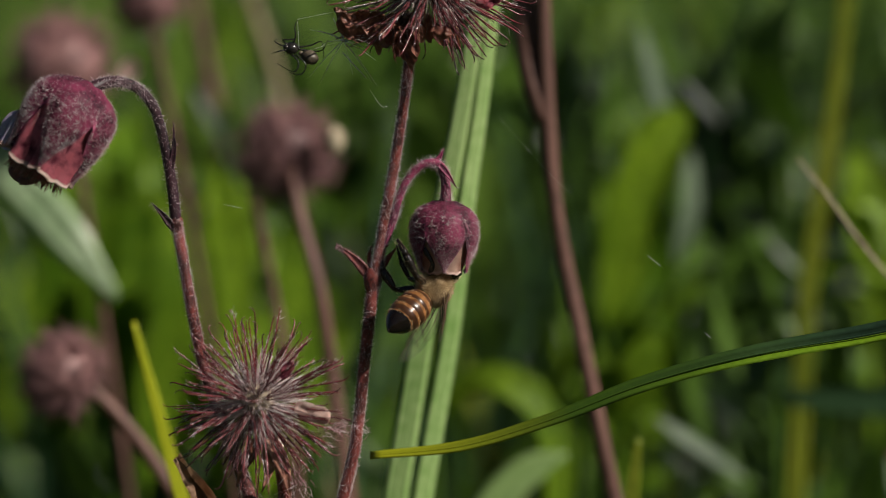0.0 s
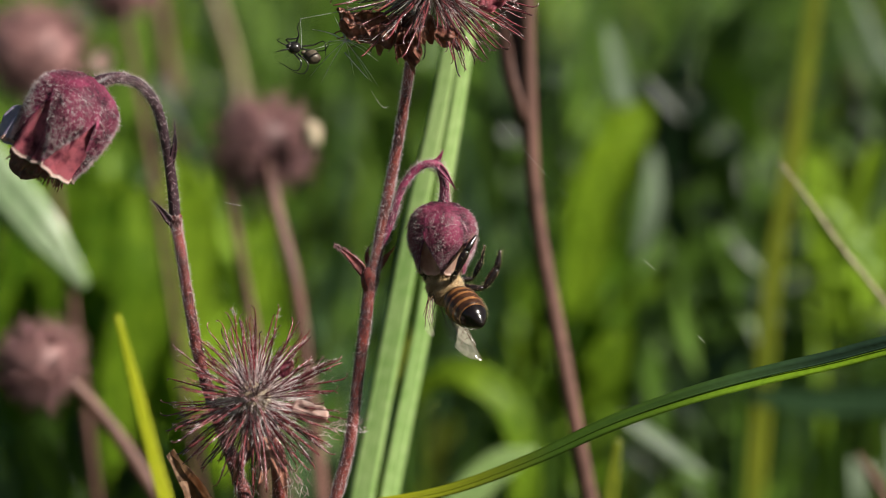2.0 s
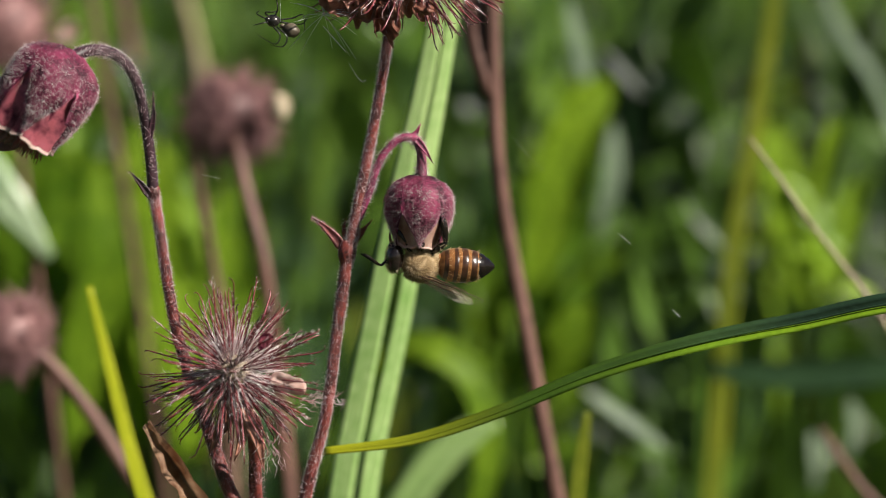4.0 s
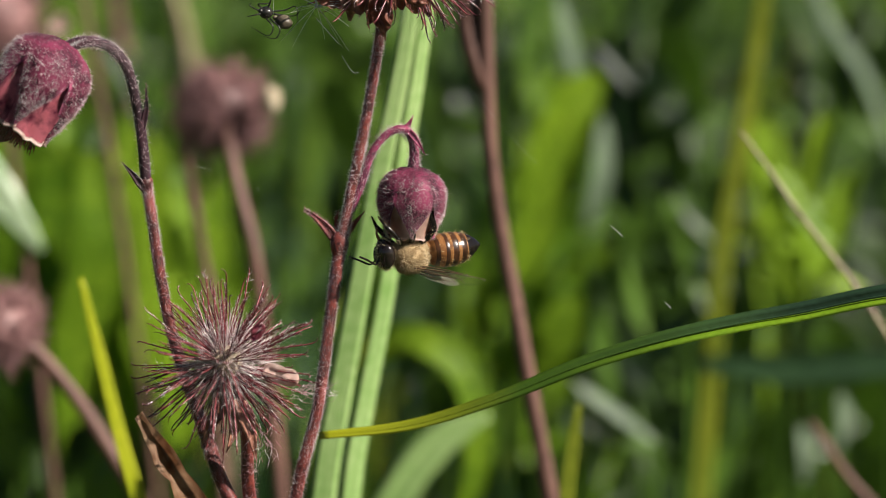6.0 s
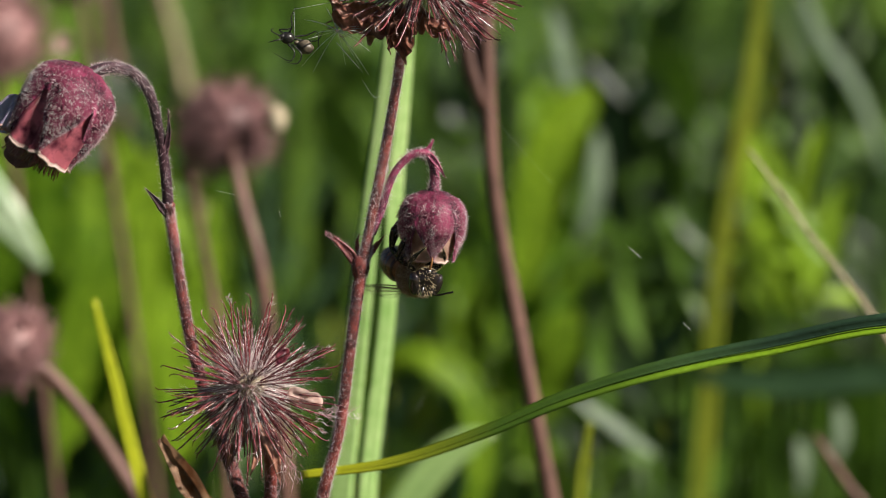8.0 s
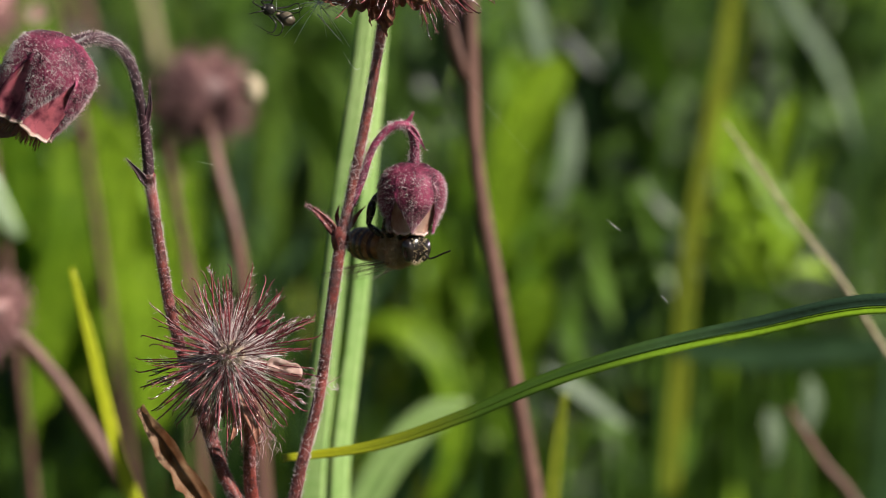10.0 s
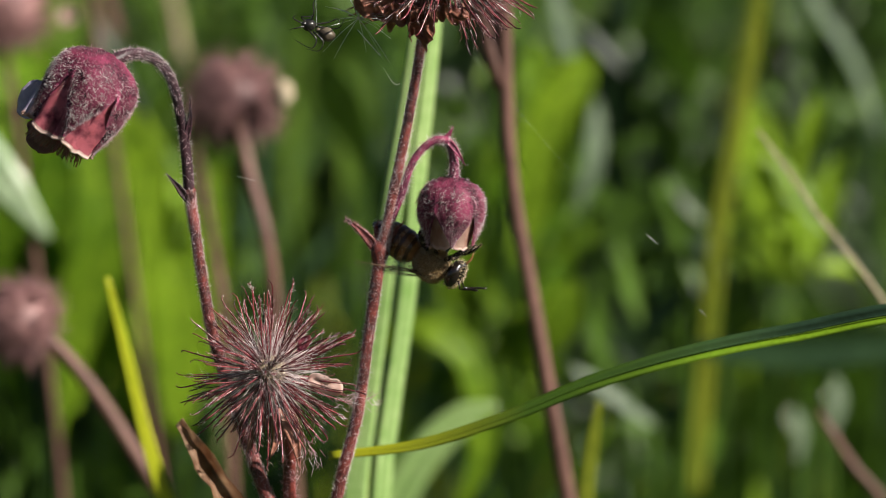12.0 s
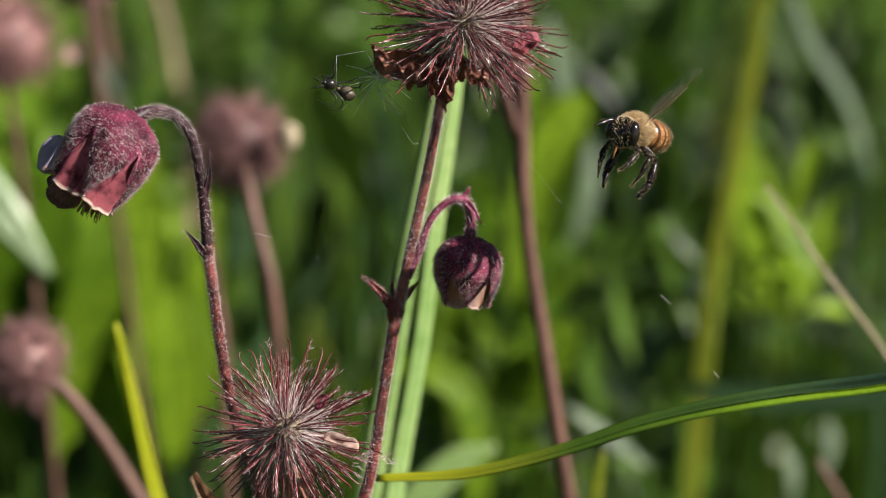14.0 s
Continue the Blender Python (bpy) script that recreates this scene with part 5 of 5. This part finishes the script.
def silk():
    pap = thing("thistledown", (-2.4, -1.5, 27.8), "white feathery seed parachute caught in spider silk", "seed")
    s = Shape()
    c = Vector((-2.4, -1.5, 27.8))
    s.ball(c, (0.22, 0.22, 0.22), seg=8, rings=6)
    part("seed_tuft", s, HAIR, pap)
    rays = Shape()
    rnd = random.Random(3)
    for _ in range(20):
        a = rnd.random() * 6.283
        d = Vector((math.cos(a), rnd.gauss(0, 0.4), math.sin(a) - 0.25))
        rays.tube([c, c + d * rnd.uniform(1.5, 2.5), c + d * rnd.uniform(2.6, 5.4) + Vector((0, 0, -0.5))], [0.042, 0.034, 0.018], 4, 2)
    part("pappus", rays, SILK, pap, "fine white filaments", kind="stuff")
    s = Shape()
    s.tube([(-2.5, -1.6, 26.4), (-1.3, -1.6, 25.0), (0.2, -1.6, 23.3)], [0.06, 0.08, 0.06], 5, 2)
    part("seed_stalk", s, SILK, pap)
    web = thing("spider_web", (7, 0, 33), "few fine glinting strands of spider silk", "web")
    for pts, r in (([(7, 0, 33), (-7.5, -4.5, 30.5)], 0.02), ([(-7.5, -4.5, 30.5), (-7.4, -4.5, 27)], 0.018), ([(-2.4, -1.5, 27.8), (5.6, -0.4, 27.0)], 0.018),
                   ([(-7.2, -4.5, 26.6), (-2.4, -1.5, 27.8)], 0.018), ([(0.6, -1, 21.8), (2.0, -1, 19.8), (2.6, -1, 19.9)], 0.02),
                   ([(15.5, 3, 18.2), (22.0, 4, 10.6), (24, 4.5, 8.6)], 0.004), ([(-17.0, -3, 8.8), (-14.8, -3, 8.3)], 0.010),
                   ([(-9.5, -2, 6.2), (-9.3, -2, 5.5)], 0.008), ([(33, 5, 1.0), (34.5, 5, -0.3)], 0.018), ([(39.5, 2, -8.0), (40.3, 2, -8.8)], 0.02)):
        s = Shape()
        s.tube(pts, [r, r], 4, 3)
        part("strand", s, SILK, web)


SPIDER_THING = spider()
silk()


# ---- what moves ----
BEE_ROWS = [  # seconds, thorax in millimetres, way of the head, way of the back
    (0, 7.6, -0.74, -1.9, 0.55, 0.65, 0.52, 0.483, -0.095, -0.87),
    (0.5, 7.4, -0.79, -2.1, 0.55, 0.63, 0.55, 0.475, -0.125, -0.871),
    (1, 8.3, -0.45, -1.4, 0.25, 0.92, 0.30, 0.299, 0.057, -0.953),
    (1.5, 9.2, -0.54, -1.7, -0.28, 0.87, 0.40, -0.435, 0.159, -0.886),
    (2, 9.2, -0.77, -1.7, -0.47, 0.75, 0.46, -0.523, -0.078, -0.849),
    (2.5, 9.8, -0.35, -1.8, -0.86, 0.48, 0.17, -0.137, -0.128, -0.982),
    (3, 9.5, -0.27, -1.9, -0.93, 0.30, 0.20, -0.152, -0.1, -0.983),
    (4.2, 8.93, -0.3, -2.26, -0.98, -0.184, 0.076, -0.057, -0.11, -0.992),
    (5.5, 8.8, -0.52, -2.3, -0.946, -0.316, 0.063, -0.03, -0.11, -0.994),
    (6, 8.7, -0.58, -2.2, -0.93, -0.35, -0.08, -0.009, -0.103, -0.995),
    (6.5, 8.9, -0.34, -2.5, -0.55, -0.80, -0.25, 0.252, 0.056, -0.966),
    (7, 7.72, 0.58, -1.76, 0.47, -0.863, -0.184, -0.22, 0.087, -0.972),
    (7.5, 6.5, 0.46, -2.5, 0.265, -0.931, -0.252, -0.156, 0.216, -0.964),
    (8.7, 7.19, 0.71, -1.93, 0.608, -0.784, -0.128, -0.177, 0.024, -0.984),
    (10, 7.09, 0.84, -2.36, 0.708, -0.706, -0.027, -0.069, -0.031, -0.997),
    (10.5, 8.17, 1.03, -2.49, 0.809, -0.586, -0.049, -0.087, -0.037, -0.995),
    (11, 6.75, 1, -2.11, 0.791, -0.609, -0.059, -0.095, -0.027, -0.995),
    (11.5, 6.56, 1.23, -2.67, 0.88, -0.469, -0.074, -0.107, -0.043, -0.993),
    (12, 6.62, 1.51, -2.39, 0.821, -0.297, -0.487, -0.482, 0.096, -0.871),
    (12.5, 6.32, 1.73, -3.76, 0.942, -0.165, -0.294, -0.305, -0.051, -0.951),
    (12.7, 7.71, 1.98, -2.59, 0.765, 0.597, 0.242, 0.397, -0.141, -0.907),
    (12.9, 10.31, 4, -0.57, 0.702, 0, 0.712, 0.708, -0.108, -0.698),
    (13, 11.6, 9, 4.2, 0.007, 0, 1, 0.708, 0.706, -0.005),
    (13.1, 8.38, 10, 8.87, -0.123, 0, 0.992, 0.122, 0.992, 0.015),
    (13.2, 7.46, 10, 10.85, 0.024, 0, 1, -0.015, 1, 0),
    (13.3, 7.28, 7, 15.2, 0.674, 0, 0.739, -0.617, 0.549, 0.563),
    (13.4, -3.72, 2.51, 22.85, 0.263, -0.905, 0.333, -0.105, 0.316, 0.943),
    (13.5, -10.58, 2.53, 29.39, 0.439, -0.888, 0.134, -0.02, 0.139, 0.99),
    (13.6, -4.58, 4.47, 30.98, 0.376, -0.925, -0.053, 0.055, -0.035, 0.998),
    (13.7, 0.87, 11.48, 30.59, 0.396, -0.918, 0.002, 0.036, 0.017, 0.999),
    (13.8, 7.06, 12.41, 28.32, 0.078, -0.965, 0.252, -0.02, 0.252, 0.968),
    (13.9, 19.48, 1.51, 23.3, -0.195, -0.901, 0.388, 0.21, 0.348, 0.914),
    (14, 28.0, -11.0, 22.75, -0.47, -0.86, 0.17, 0.26, 0.05, 0.96),
]
STALK_SWAY = [(0, 1.71), (0.5, 2.04), (1, -0.4), (1.5, 0.53), (2, 1.45), (2.5, 2.35), (3, 1.48), (5.5, 0.43), (6, 0.89), (6.5, 0), (7, -3.0), (7.5, -0.62), (10, 0.61), (10.5, 1.12), (11, 0.52), (12, 0.75), (13, 1.75), (14, 1.8)]
BLADE_ROWS = [(0, 2.55, 1.45, -5.08), (0.5, 1.3, 0.99, -4.36), (1, -0, -0.39, -1.78), (1.5, 0, -1.22, 0.18), (2, 0, -0.84, -0.83), (2.5, 0, -0.62, 0.18), (3, 0.23, -0.18, -1.02), (5.5, 0.17, 1.15, -2.94), (6, 0.78, 1.14, -3.1), (6.5, -2.35, -0.07, -2.02), (7, 4.15, 4.03, -11.32), (7.5, -4.89, 0.46, -3.1), (10, -4.01, -1.47, -1.82), (10.5, 0.38, -0.61, -3.04), (11, -3.73, -0.76, -1.91), (11.5, -0.94, 0.24, -3.86), (12, -2.98, -0.23, -2.54), (12.5, -0.94, -0.31, -3.63), (13, -3.41, -0.54, -2.48), (13.5, -1.85, 0.22, -1.57), (13.9, -1.95, 0.6, -3.67), (14, 2.29, 0.92, -5.57)]
SWAY = [(0, -0.59, 0.0), (0.5, -0.66, -0.12), (1, -1.97, -0.24), (1.5, -2.73, -0.36), (2, -2.37, -0.49), (2.5, -0.52, -0.61), (3, 0.0, -0.73), (5.5, -2.84, 0.3), (6, -2.91, 0.6), (6.5, -2.84, 0.91), (7, -5.22, 2.6), (7.5, -6.29, 4.28), (10, -7.25, 4.46), (10.5, -5.52, 3.19), (11, -4.66, 1.91), (11.5, -5.2, 2.59), (12, -5.11, 3.28), (12.5, -4.12, 3.01), (13, -3.5, 2.73), (13.5, -5.1, 2.46), (14, -3.93, 2.19)]  # seconds, millimetres at the height of the upper head, degrees of lean


def motions():
    rows = []
    for t, x, y, z, dx, dy, dz, ux, uy, uz in BEE_ROWS:
        ahead, back = Vector((dx, dy, dz)).normalized(), Vector((ux, uy, uz))
        side = back.cross(ahead).normalized()
        back = ahead.cross(side)
        turn = Matrix((ahead, side, back)).transposed().to_4x4()
        rows.append((t, Matrix.Translation((Vector((x, y, z)) + BASE) / 1000) @ turn))
    walk(BEE, rows)
    for ob, root, sgn, name in WINGS:
        hind = name == "hindwing"
        folded = Matrix.Translation(root / 1000 * 1.0 if sgn > 0 else Vector((root.x, -root.y, root.z)) / 1000) @ pose(0, 0, 0, sgn * 17, 30, sgn * (70 if not hind else 60))
        keys = [(0.0, folded), (12.85, folded)]
        for k, t in enumerate((13.0, 13.1, 13.2, 13.3, 13.4, 13.5, 13.6, 13.7, 13.8, 13.9, 14.0)):
            flap, sweep = ((-20, 38, 25)[k % 3] * sgn, 8) if t < 14 else (62 if sgn > 0 else 10, 42)
            keys.append((t, Matrix.Translation(folded.translation) @ pose(0, 0, 0, flap, 15, sgn * (sweep if not hind else sweep + 14))))
        walk(ob, keys)
    pivot = (Vector((53.3, 0, -10.5)) + BASE) / 1000
    arm = LONG_BLADE.location - pivot
    walk(LONG_BLADE, [(t, Matrix.Translation(pivot + Vector((dx, 0, dz)) / 1000) @ pose(0, 0, 0, 0, -a, 0) @ Matrix.Translation(arm)) for t, dx, dz, a in BLADE_ROWS])
    foot = BACK_STALK.location.copy()
    walk(BACK_STALK, [(t, Matrix.Translation(foot) @ pose(0, 0, 0, 0, math.degrees(dx / 280), 0)) for t, dx in STALK_SWAY])
    hinge = (Vector((10, 50, 18.6)) + BASE) / 1000
    for ob in (PALE_A, PALE_B):
        reach = ob.location - hinge
        walk(ob, [(t, Matrix.Translation(hinge + Vector((dx, 0, 0)) / 1000) @ pose(0, 0, 0, 0, -lean, 0) @ Matrix.Translation(reach)) for t, dx, lean in SWAY])


motions()
